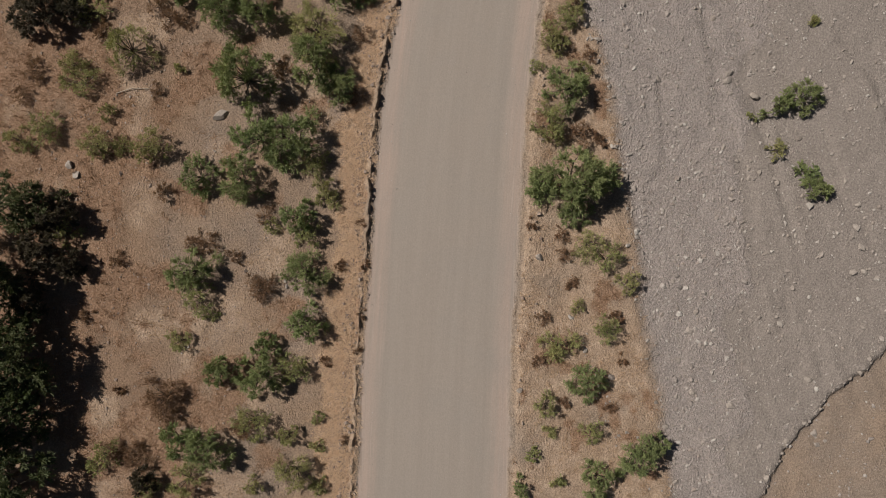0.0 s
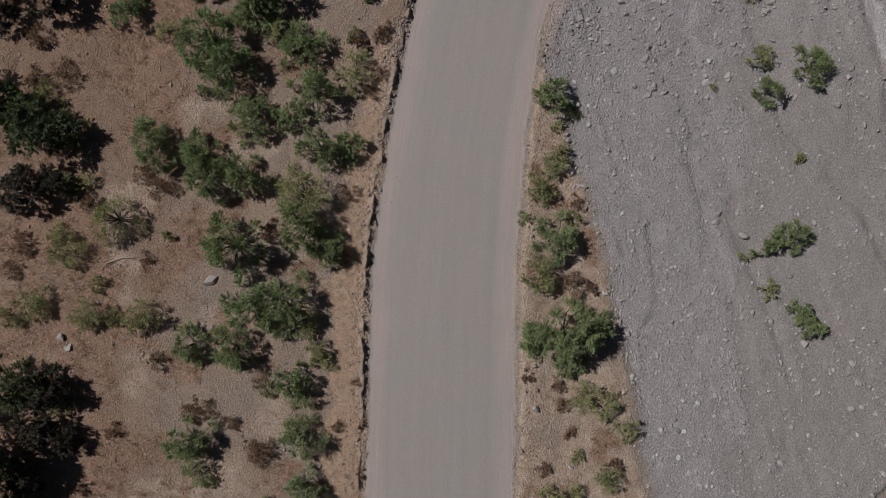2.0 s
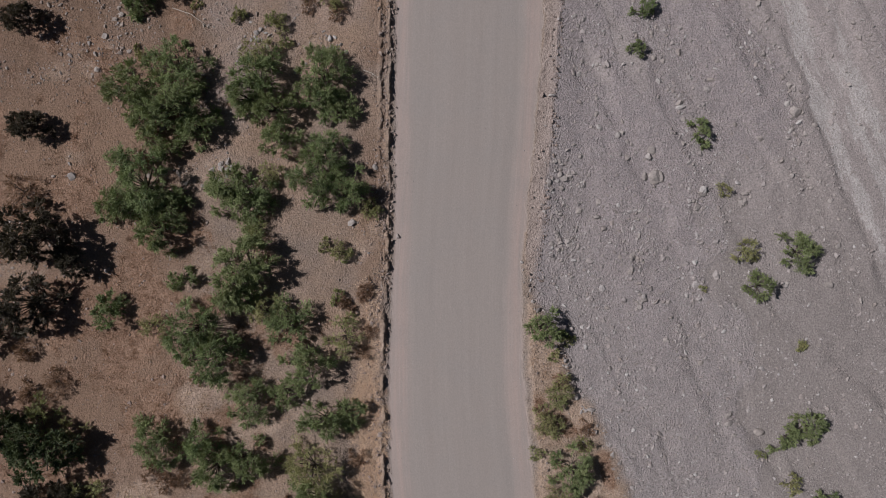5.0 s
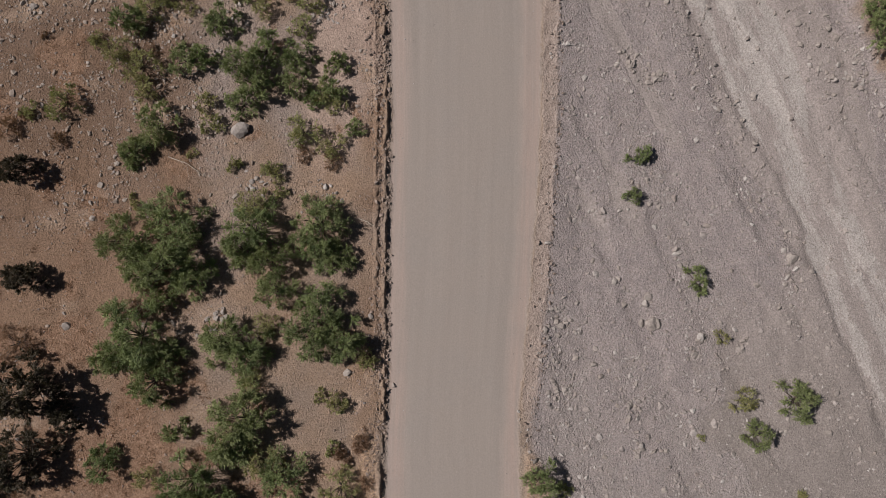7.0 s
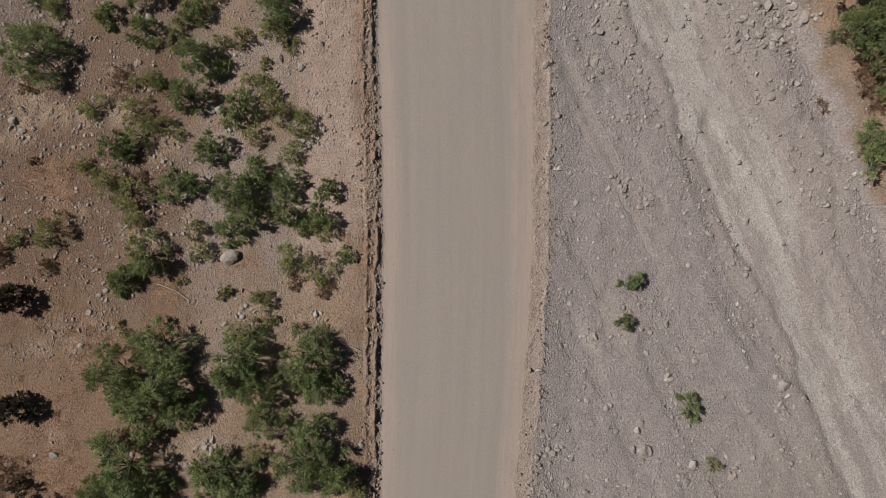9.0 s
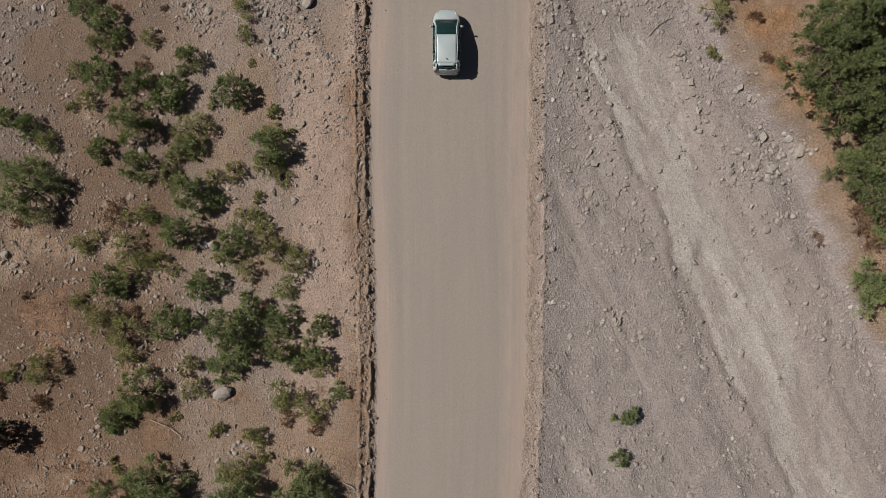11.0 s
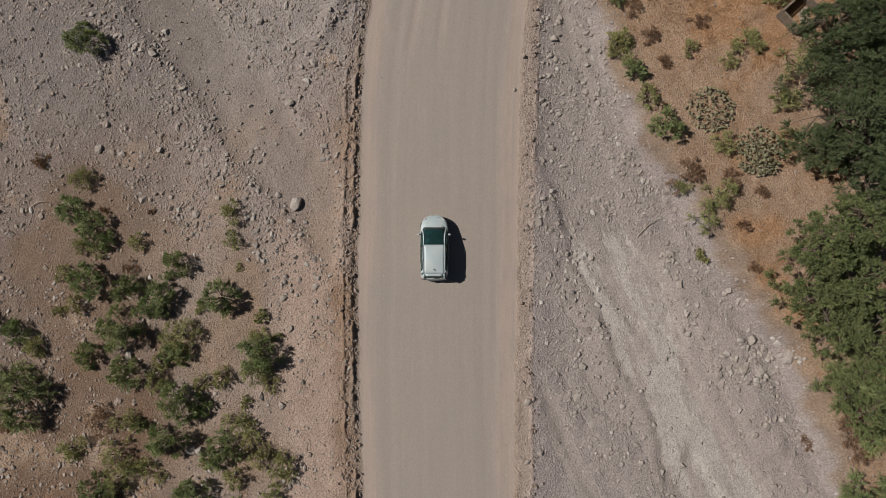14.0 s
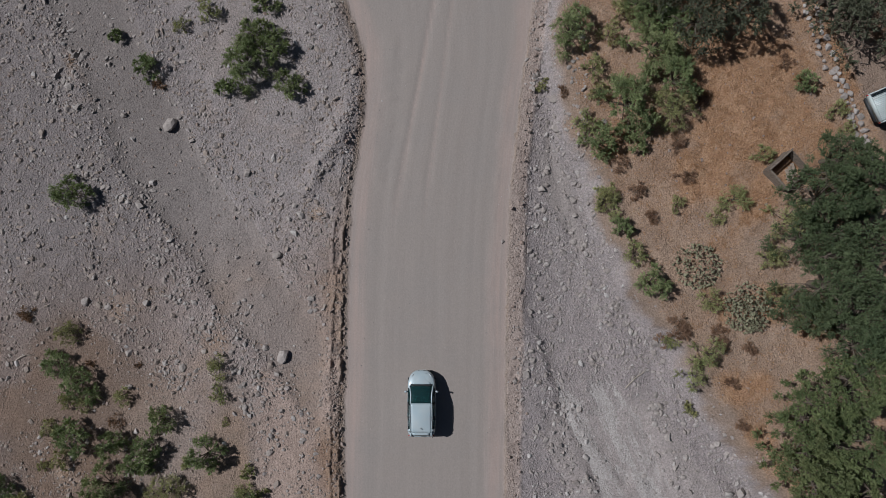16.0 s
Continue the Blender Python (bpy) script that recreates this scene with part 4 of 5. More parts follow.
OLIVE_SHRUBS_C = [
    (-4.3, 25.4, 0.54), (-0.9, 26.8, 0.62), (-8.2, 27, 1.16), (-1.2, 27.1, 0.77), (-6.8, 30.2, 1.16), (-6, 37.3,
    1.39), (-4.2, 37.9, 0.54), (-4.3, 39.1, 0.77), (-13.1, 39.2, 0.54), (-4.6, 39.5, 0.7), (-0.6, 39.9, 1.08),
    (-6.6, 40.1, 0.58), (-2.1, 41.2, 1.35), (-9, 41.4, 0.46), (0.2, 42.4, 0.77), (-7.4, 42.8,
    0.97), (-0.3, 43.2, 0.97), (34.7, 43.5, 1.16), (-7.5, 44.2, 0.85), (-10.9, 45.8, 0.97), (-16, 46, 1.35),
    (-18.1, 46, 0.7), (-10.9, 47.2, 1.35), (-0.9, 47.6, 0.97), (-12.1, 48.1, 1.47), (0.3,
    48.6, 0.7), (-2.9, 49.1, 0.97), (-13.2, 49.3, 0.77), (-0, 49.4, 1.08), (-13.4, 49.4, 0.62),
]
OLIVE_SHRUBS_D = [
    (-7.3, 50.1, 0.62), (-1.2, 50.3, 1.35), (-4.4, 50.3, 0.62), (-9.6, 50.5, 1.35), (-8.1, 50.9, 0.93), (-1.3,
    51.6, 0.97), (-9.6, 51.9, 1.35), (-2.1, 52.3, 1.16), (-12.2, 52.8, 1.35), (-1.4, 53.4, 0.54), (-8.6, 53.8,
    1.08), (0.3, 54.3, 0.85), (-3.8, 55.1, 0.85), (-2.5, 55.2, 0.97), (-0.2, 55.2, 1.35), (-6.4, 55.9, 0.97),
    (27.8, 56.3, 0.54), (-5.9, 56.9, 0.77), (1.1, 56.9, 0.54), (0.1, 57, 1.08), (-4.8, 57.1, 0.85), (-4.2, 58.2,
    1.54), (0.6, 58.3, 0.58), (-10.6, 58.4, 0.77), (28.2, 58.7, 1.16), (-13.4, 59.3, 0.85), (-13.2, 59.3, 0.85),
    (-3, 59.6, 0.46), (29.1, 59.7, 1.16), (27.4, 60.8, 0.7), (-11.5, 61.2, 0.5), (-10.3, 61.3, 0.85),
]
OLIVE_SHRUBS_E = [
    (-0.1, 61.5, 0.35), (34.1, 62.3, 0.85), (29.9, 62.7, 0.97), (-0.1, 63.2, 0.85), (-10.7, 63.3, 0.85), (-5.9,
    64.3, 0.77), (-8.4, 64.3, 0.7), (33.9, 64.5, 0.85), (-9.3, 64.8, 0.77), (0.1, 64.9, 1.08), (26.2, 66.4, 0.97),
    (31.5, 67.5, 0.7), (32.8, 68.4, 1.08), (-8.3, 68.8, 1.08), (29.3, 68.8, 0.7), (25.6, 69.1, 0.62), (25, 69.8,
    0.54), (25.2, 70, 0.97), (25.4, 70.2, 0.93), (35.1, 70.6, 0.85), (40.5, 71.1, 0.62), (40, 72.4, 0.85), (30.2,
    74.5, 1.74), (24.9, 74.7, 0.97), (26.2, 76.5, 0.77), (26.2, 77.9, 0.97), (23.2, 77.9,
    0.54), (27.6, 79.7, 0.93),
]
OLIVE_SHRUBS_F = [
    (28.6, 80.9, 1), (2, 86, 0.77), (3.9, 86.5, 0.97), (35.6, 66.5, 1.5), (35.4, 61.0, 1.6), (34.5, 64.6, 0.9), (6.9, 11.9, 0.9), (6.7, 6.5, 0.9), (8.8, 4.8, 0.8), (8.6, 10.4, 0.7), (8.0, 14.4, 0.8),
]
DRY_SHRUBS_A = [
    (-18.6, -13.3, 1.03), (-20, -12.8, 0.83), (-19, -12.8, 0.9), (-6, -12.2, 0.41), (-12.1, -11.6, 0.9), (10.2,
    -10.2, 0.55), (7.4, -9.9, 0.48), (-16.8, -9.7, 1.38), (-16.9, -9.5, 1.59), (-19.7, -9.1, 0.48), (-7.2, -7.4,
    0.48), (10.9, -7.4, 0.48), (5.7, -7.4, 0.48), (-5.3, -6.7, 0.41), (6, -4.7, 0.62), (10.5, -4.7, 0.55), (-5,
    -4.6, 0.41), (-21.7, -4.6, 0.55), (-11.1, -2.9, 0.97), (-11.1, -2.8, 1.1), (7.8, -2.6, 0.55), (-4.8, -1.5,
    0.41), (-6.3, -1.5, 0.48), (-19.6, -1.2, 0.76), (7.4, -1, 0.69), (-12.6, -0.9, 0.69), (-14.2, -0.2, 0.76),
    (-15.2, -0.2, 0.83), (7.1, 0.2, 0.62), (5.3, 0.9, 0.48), (-5, 1, 0.48), (-10.8, 1.5, 0.69),
]
DRY_SHRUBS_B = [
    (-16.9, 2.9, 0.69), (9.5, 6, 0.55), (8.4, 6.4, 1.03), (-25.5, 8.7, 0.76), (-5.5, 8.7, 0.76), (-17.3, 9.1,
    0.62), (-24.8, 10.4, 0.9), (-9.7, 10.4, 0.9), (8.8, 11.2, 0.62), (-5, 12.5, 0.76), (-20.7, 12.5, 0.9), (-15.7,
    13.3, 0.76), (-16.6, 13.5, 0.9), (-17.3, 14.2, 0.9), (-3.4, 18.6, 0.62), (-13.5, 19.1, 0.62), (-2.7, 19.6,
    0.62), (-23.8, 20.2, 1.03), (-22, 20.5, 1.17), (-3.7, 21.5, 0.55), (-4, 21.9, 0.62), (-2.6, 22, 0.55), (-2.5,
    22.3, 0.69), (-23.5, 22.9, 0.97), (-21.6, 32.3, 1.38), (-14, 32.7, 0.83), (-0.8, 39.1, 0.76), (-2.4, 39.9,
    0.69), (33.8, 42.9, 0.83), (31.7, 43.7, 0.62), (-16.8, 43.8, 0.69), (-16.8, 44.1, 0.48),
]
DRY_SHRUBS_C = [
    (33.4, 44.3, 1.03), (-19.6, 45.2, 1.03), (34, 45.2, 0.9), (-18.5, 45.9, 0.52), (-10.2, 48.2, 0.76), (-16.4,
    50.4, 0.41), (-10.3, 53.8, 1.21), (-10, 54.7, 0.76), (-15.8, 54.9, 0.76), (30.3, 55.1, 0.48), (30.2, 57.6,
    0.55), (31.8, 59.4, 0.55), (30.2, 60.1, 0.62), (30.1, 60.7, 0.69), (27.1, 61, 0.76), (28, 61.2, 0.62), (27.7,
    61.7, 0.86), (-6.7, 62.8, 0.69), (-4.7, 66, 0.31), (-7.6, 66.6, 0.45), (27.8, 68.3, 0.55), (27.2, 70.1, 0.69),
    (30.3, 70.2, 0.69), (-10.7, 70.3, 0.52), (-10.9, 70.5, 0.62), (26.6, 71.9, 0.62), (30.3, 72.5, 0.69), (32.2,
    74.9, 0.69), (37.7, 75.9, 0.62), (44, 76.6, 1.38), (24.2, 77, 0.48), (-0.2, 82.7, 0.55),
]
# four from y -3.1 to 1.5: near-black leaves also paint shade between bush tops
DARK_SHRUBS = [
    (-18, -14.5, 1.03), (-24.6, -3.1, 1.66), (-22.2, -1.5, 1.17), (-24, -0.5, 1.66), (-23.1, 1.5, 1.45), (-24.3,
    13.7, 1.72), (-22.3, 13.9, 1.17), (-25.4, 24.4, 1.5), (-22.2, 25.6, 2.07), (-19.3, 27.7, 1.45), (-21, 29.4, 2.07), (-20.1, 36.1,
    1.31), (-19.2, 42.5, 1.31),
]
TREES = [
    (-25.5, -14, 2.48), (-27.7, -11.4, 2.76), (-25.4, -10.2, 2.41), (-24.9, -6.9, 2.48), (-27.3, -6.2, 2.76),
    (-27, -1.8, 2.76), (-25, 2.1, 2), (-23, 17, 2.14), (-25.6, 19, 1.9), (34.2, 47, 1.9), (35.1, 50.1, 1.9), (33.4, 51.1, 1.72),
    (32.6, 52.9, 2.41), (34.8, 53.4, 2.24), (33.5, 55.4, 2.07), (35.9, 56.5, 2.07), (37.2, 58.6, 1.9), (37.4, 60,
    2.07), (34.9, 61.3, 1.55), (36.2, 62.4, 2.41), (37.4, 65, 2.07), (35.7, 65.4, 1.72), (36.9, 67.4, 2.07),
    (39.7, 67.8, 2.07), (38.5, 69.5, 1.5), (42, 77.2, 2.07), (44.2, 78, 2.07), (40.7, 79, 1.72), (32.5, 79.1, 1.9), (34.9, 79.3,
    1.9), (31, 81.6, 1.72), (33.7, 81.9, 2.07),
]
CACTI = [
    (31.9, 61.5, 1.31), (32.1, 61.8, 1.66), (29.7, 64.9, 1.55),
]
ROCKS_A = [
    (19.8, -14.7, 0.28), (22.9, -12, 0.34), (4.6, -9.1, 0.21), (22.3, -8.6, 0.28), (10.2, -8.4, 0.34), (26.1,
    -7.2, 0.28), (25.1, -2, 0.24), (5.7, -1, 0.31), (22.4, 2.1, 0.34), (-22.3, 3.9, 0.28), (-22.7, 4.5, 0.34),
    (-13.6, 7.5, 0.55), (26.4, 8.3, 0.28), (19.2, 8.8, 0.34), (25.4, 16.7, 0.31), (14, 18.2, 0.31), (18.4, 23,
    0.28), (24.5, 23.7, 0.21), (19, 23.7, 0.31), (18.9, 23.8, 0.31), (19.1, 24, 0.31), (0.1, 25, 0.21), (16.3,
    25.2, 0.45), (16.4, 25.4, 0.52), (16.4, 25.5, 0.55), (15.7, 25.6, 0.31), (25.4, 25.7, 0.24), (-2.4, 26.4,
    0.28), (16.2, 26.6, 0.34), (14.9, 26.9, 0.28), (16.4, 27, 0.31), (25.6, 27.5, 0.48),
]
ROCKS_B = [
    (18.8, 29.3, 0.34), (18.8, 29.5, 0.34), (-0.4, 29.5, 0.21), (-9.1, 31.5, 0.28), (18.3, 32.3, 0.24), (-18.6,
    32.7, 0.31), (18, 34.1, 0.21), (-12.6, 34.4, 0.34), (-0.9, 37.2, 0.21), (31.7, 37.2, 0.24), (30.6, 37.7,
    0.31), (30.5, 37.9, 0.31), (-14.9, 40.7, 0.24), (30.9, 41, 0.28), (16.5, 41.4, 0.21), (-6.1, 42, 0.48), (-6,
    42.2, 0.62), (18, 42.2, 0.21), (23.6, 44.9, 0.17), (29.5, 45.2, 0.31), (30.5, 45.4, 0.24), (30.1, 45.6, 0.21),
    (29.8, 45.6, 0.21), (28.9, 48.1, 0.21), (30.2, 48.2, 0.28), (29.7, 48.4, 0.28), (29.9, 48.6, 0.28), (30.2,
    48.7, 0.21), (28.7, 48.8, 0.34), (29.1, 48.9, 0.28), (28.9, 48.9, 0.34), (22.5, 48.9, 0.21),
]
ROCKS_C = [
    (22.7, 49, 0.17), (31.4, 49, 0.24), (28.8, 49, 0.41), (28.1, 49, 0.28), (32.1, 49.1, 0.28), (31.5, 49.2,
    0.48), (30.8, 49.2, 0.28), (27.4, 49.3, 0.24), (30, 49.5, 0.21), (31.2, 49.6, 0.21), (30.2, 49.6, 0.28),
    (28.6, 49.7, 0.24), (15.5, 49.8, 0.28), (15.4, 49.8, 0.31), (30.4, 49.9, 0.34), (29.7, 49.9, 0.24), (31.1,
    50.1, 0.34), (29.4, 50.2, 0.24), (29.9, 50.7, 0.48), (29, 50.8, 0.28), (-4.7, 51.1, 0.48), (0.8, 51.2, 0.17),
    (-5.2, 51.3, 0.41), (-17.3, 53.2, 0.34), (29.5, 53.2, 0.31), (29.1, 53.9, 0.34), (21, 54.6, 0.24), (26, 56.7,
    0.21), (25.9, 56.8, 0.31), (25.9, 56.8, 0.31), (25.8, 56.9, 0.31), (26.5, 56.9, 0.24),
]
ROCKS_D = [
    (18.5, 57.1, 0.21), (-7.8, 57.7, 0.34), (28, 57.8, 0.28), (19.1, 59.8, 0.21), (18.4, 60.5, 0.28), (26.7, 60.6,
    0.31), (22.9, 60.7, 0.17), (3.3, 61.4, 0.28), (4.1, 64.7, 0.48), (18.7, 68.8, 0.14), (18.7, 68.8, 0.17), (21,
    69.3, 0.21), (-7.2, 70.5, 0.34), (25, 70.7, 0.34), (23.2, 70.7, 0.28), (5, 70.8, 0.31), (2.4, 71.2, 0.21),
    (21.8, 71.5, 0.34), (23.5, 75, 0.34), (23.7, 76.8, 0.38), (5.9, 76.8, 0.28), (-0.8, 80.1, 0.24), (0.1, 80.2,
    0.52), (-5, 85.6, 0.28),
]
GREEN_SHRUBS = GREEN_SHRUBS_A + GREEN_SHRUBS_B + GREEN_SHRUBS_C + GREEN_SHRUBS_D + GREEN_SHRUBS_E
OLIVE_SHRUBS = OLIVE_SHRUBS_A + OLIVE_SHRUBS_B + OLIVE_SHRUBS_C + OLIVE_SHRUBS_D + OLIVE_SHRUBS_E + OLIVE_SHRUBS_F
DRY_SHRUBS = DRY_SHRUBS_A + DRY_SHRUBS_B + DRY_SHRUBS_C
ROCKS = ROCKS_A + ROCKS_B + ROCKS_C + ROCKS_D

PLANTED = []


def plant(kinds, rows, sizes, group):
    """Set copies of the nearest-sized kind at each (x, y, radius) row; the first use of a kind takes the original itself."""
    for x, y, r in rows:
        k = min(range(len(sizes)), key=lambda i: abs(math.log(sizes[i] / r)))
        ob = random.choice(kinds[k])
        s = r / sizes[k] * (0.92 if y > 48 and x < 10 else 1.0)
        m = Matrix.LocRotScale((x, y, height(x, y) - 0.03), Euler((0, 0, random.uniform(0, 6.28))), (s * random.uniform(0.9, 1.12), s * random.uniform(0.9, 1.12), s * random.uniform(0.85, 1.2)))
        if ob.name not in PLANTED:
            PLANTED.append(ob.name)
            ob.matrix_basis = m
        else:
            c = copy_thing(ob, Matrix.Identity(4))
            c.matrix_basis = m
            ob = c
        tagged(ob, group=group)


SIZES = (0.45, 0.85, 1.25, 1.8)
TUFTS = (5, 8, 12, 18)
green = [[shrub(s * 1.12, s * 1.2, n, int(14 + 3 * s), 38, 0.075 + 0.02 * s, 0.012 + 0.0025 * s, LEAF_GREEN, label=text)
          for _ in range(4)] for s, n, text in zip(SIZES, TUFTS, (
              "small bright green feathery shrub on gravel", "green feathery shrub rooted in dry stony soil",
              "bushy green desert shrub with spiky outline", "large dense green shrub spreading over dry soil"))]
olive = [[shrub(s * 1.12, s * 1.05, n, int(12 + 3 * s), 25, 0.07 + 0.02 * s, 0.0105 + 0.002 * s, LEAF_OLIVE, label=text)
          for _ in range(4)] for s, n, text in zip(SIZES, TUFTS, (
              "small sparse olive shrub in dry soil", "sparse olive-green shrub with thin twigs",
              "olive-grey shrub half dried out on stony ground", "large olive shrub with thin open foliage"))]
dry = [[shrub(s * 1.1, s * 0.75, n + 1, int(9 + 3 * s), 17, 0.12, 0.012, LEAF_DRY, label=text,
        name="withered_bush") for _ in range(3)] for s, n, text in zip(SIZES[:3], TUFTS, (
            "small withered brown bush on dry soil", "withered reddish-brown bush of bare twigs", "large withered brown bush of bare twigs"))]
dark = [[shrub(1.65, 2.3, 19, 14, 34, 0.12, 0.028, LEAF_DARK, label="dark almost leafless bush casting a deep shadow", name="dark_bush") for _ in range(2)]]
plant(green, GREEN_SHRUBS, SIZES, "green shrubs in the scrub")
plant(olive, OLIVE_SHRUBS, SIZES, "olive shrubs in the scrub")
plant(dry, DRY_SHRUBS, SIZES[:3], "withered bushes in the scrub")
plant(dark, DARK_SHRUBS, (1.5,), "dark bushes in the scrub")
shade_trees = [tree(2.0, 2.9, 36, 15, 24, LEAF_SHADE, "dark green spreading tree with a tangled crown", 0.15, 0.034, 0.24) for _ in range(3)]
grey_trees = [tree(2.3, 3.2, 34, 13, 16, LEAF_GREY, "dull grey-green tree with bare twigs showing", 0.15, 0.03, 0.22) for _ in range(2)]
bank_trees = [tree(2.4, 3.6, 80, 17, 18, LEAF_TREE, "dense light green leafy tree on the grassy bank", 0.1, 0.024, 0.145) for _ in range(2)]
deep_trees = [tree(2.4, 3.9, 74, 17, 20, LEAF_DEEP, "dense dark green fine-leaved tree on the grassy bank", 0.1, 0.02, 0.155) for _ in range(3)]
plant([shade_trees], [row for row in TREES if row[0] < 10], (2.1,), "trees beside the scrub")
plant([grey_trees], [row for row in TREES if row[0] > 10 and row[1] > 76], (2.1,), "trees beside the yard")
plant([bank_trees], [row for row in TREES if row[0] > 10 and row[1] <= 57], (2.1,), "trees on the bank")
plant([deep_trees], [row for row in TREES if row[0] > 10 and 57 < row[1] <= 76], (2.1,), "trees on the bank")

for row in green + olive + dry + dark + [shade_trees, grey_trees, bank_trees, deep_trees]:
    for ob in row:
        if ob.name not in PLANTED:
            for piece in list(ob.children):
                bpy.data.objects.remove(piece)
            bpy.data.objects.remove(ob)


# ---- rocks ----
def rock(flat, label):
    bm = bmesh.new()
    bmesh.ops.create_icosphere(bm, subdivisions=2, radius=1.0)
    seed = Vector((random.uniform(0, 50), random.uniform(0, 50), 0))
    cuts = [(Vector((random.gauss(0, 1), random.gauss(0, 1), random.gauss(0, 0.6))).normalized(), random.uniform(0.35, 0.72)) for _ in range(11)]
    sx, sy = random.uniform(0.75, 1.15), random.uniform(0.75, 1.15)
    for v in bm.verts:
        for n, d in cuts:
            over = v.co.dot(n) - d
            if over > 0:
                v.co -= n * over * 0.98
        v.co *= 1.15 + 0.1 * noise.noise(v.co * 1.7 + seed)
        v.co = Vector((v.co.x * sx, v.co.y * sy, v.co.z * flat))
    me = bpy.data.meshes.new("rock")
    bm.to_mesh(me)
    bm.free()
    me.materials.append(STONE)
    return tagged(new("rock", me), label, "rock")


rocks = [rock(random.uniform(0.45, 0.75), "pale weathered grey-tan rock lying on gravel") for _ in range(7)]
for k, (x, y, r) in enumerate(ROCKS):
    z = height(x, y)
    m = Matrix.LocRotScale((x, y, z + 0.12 * r), Euler((random.uniform(-0.2, 0.2), random.uniform(-0.2, 0.2), random.uniform(0, 6.28))), (r * 0.95, r * 0.95, r * 0.8))
    if k < len(rocks):
        rocks[k].matrix_basis = m
        ob = rocks[k]
    else:
        ob = copy_thing(rocks[k % len(rocks)], Matrix.Identity(4))
        ob.matrix_basis = m
    tagged(ob, group="rocks on the ground")


# larger blocks in the heaps of broken rock
for hx, hy, wide in HEAPS_EAST + HEAPS_NORTH + HEAPS_WEST:
    for _ in range(3):
        x, y, r = hx + random.gauss(0, 0.45 * wide), hy + random.gauss(0, 0.45 * wide), random.uniform(0.13, 0.25)
        ob = copy_thing(random.choice(rocks), Matrix.Identity(4))
        ob.matrix_basis = Matrix.LocRotScale((x, y, height(x, y) + 0.1 * r), Euler((random.uniform(-0.3, 0.3), random.uniform(-0.3, 0.3), random.uniform(0, 6.28))), (r, r * random.uniform(0.7, 1.0), r * 0.8))
        tagged(ob, "angular grey-tan rock among broken stones", group="rocks in the broken heaps")


# ---- cacti ----
def cactus(x, y, radius, pads, label):
    thing = tagged(new("prickly_pear"), label, "cactus", "prickly pears on the bank")
    thing.matrix_basis = pose(x, y, height(x, y))
    bm = bmesh.new()
    bmesh.ops.create_uvsphere(bm, u_segments=6, v_segments=4, radius=1.0)
    for v in bm.verts:
        taper = 1 - 0.3 * max(0.0, -v.co.z)
        v.co = Vector((v.co.x * 0.06 * taper, v.co.y * 0.018, 0.085 + v.co.z * 0.085))
    me = bpy.data.meshes.new("pad")
    bm.to_mesh(me)
    bm.free()
    me.materials.append(PAD)
    for k in range(pads):
        a, u = random.uniform(0, 6.28), math.sqrt(random.random())
        z = max(0.0, radius * 0.62 * (1 - 0.8 * u * u) * random.uniform(0.45, 1.0) - 0.05)
        m = Matrix.LocRotScale((math.cos(a) * radius * u, math.sin(a) * radius * u, z), Euler((random.gauss(0, 0.75), random.gauss(0, 0.75), random.uniform(0, 6.28))),
                               (random.uniform(0.9, 1.4),) * 3)
        part("pad", me, thing).matrix_basis = m
    return thing


for x, y, r in CACTI:
    cactus(x, y, r * 0.9, 300, "pale green prickly pear cactus clump in dry grass")


# ---- fallen branches ----
def dead_branch(x, y, x2, y2, label, thick=0.6):
    z, z2 = height(x, y), height(x2, y2)
    thing = tagged(new("dead_branch"), label, "branch", "fallen branches")
    thing.matrix_basis = pose(x, y, z)
    end = Vector((x2 - x, y2 - y, z2 - z + 0.08))
    side = Vector((-end.y, end.x, 0)) * 0.25
    bend = end * 0.5 + side * 0.3 + Vector((0, 0, 0.1))
    part("bough", limb_mesh("bough", [[((0, 0, 0.05), 0.06 * thick), (tuple(bend), 0.045 * thick), (tuple(end), 0.02 * thick)]], DEADWOOD, 6), thing)
    for k in range(4):
        at = bend * 0.5 + end * (0.1 + 0.15 * k)
        tip = at + end * random.uniform(0.15, 0.35) + side * random.uniform(-1.2, 1.2) + Vector((0, 0, random.uniform(0, 0.15)))
        part("twig", limb_mesh("twig", [[(tuple(at), 0.02 * thick), (tuple((at + tip) / 2), 0.014 * thick), (tuple(tip), 0.006)]], DEADWOOD, 4), thing)


BRANCHES = [(-10.5, 41.5, -8.6, 39.9), (24.3, 58.3, 25.8, 59.1), (-19.9, 8.9, -17.9, 9.2), (0.1, 35.4, 1.0, 34.6), (-12.1, 67.8, -11.1, 68.0), (-0.6, 64.6, 0.3, 63.7)]
for row in BRANCHES:
    dead_branch(*row, "bleached fallen branch lying on stony ground")


# ---- hard-edged pieces ----
def grown(bm, thick):
    bmesh.ops.recalc_face_normals(bm, faces=bm.faces[:])
    bmesh.ops.solidify(bm, geom=bm.faces[:], thickness=thick)


def finish(name, bm, mat, parent, label="", smooth=True):
    bmesh.ops.recalc_face_normals(bm, faces=bm.faces[:])
    me = bpy.data.meshes.new(name)
    bm.to_mesh(me)
    bm.free()
    me.polygons.foreach_set("use_smooth", [smooth] * len(me.polygons))
    me.materials.append(mat)
    return part(name, me, parent, label)


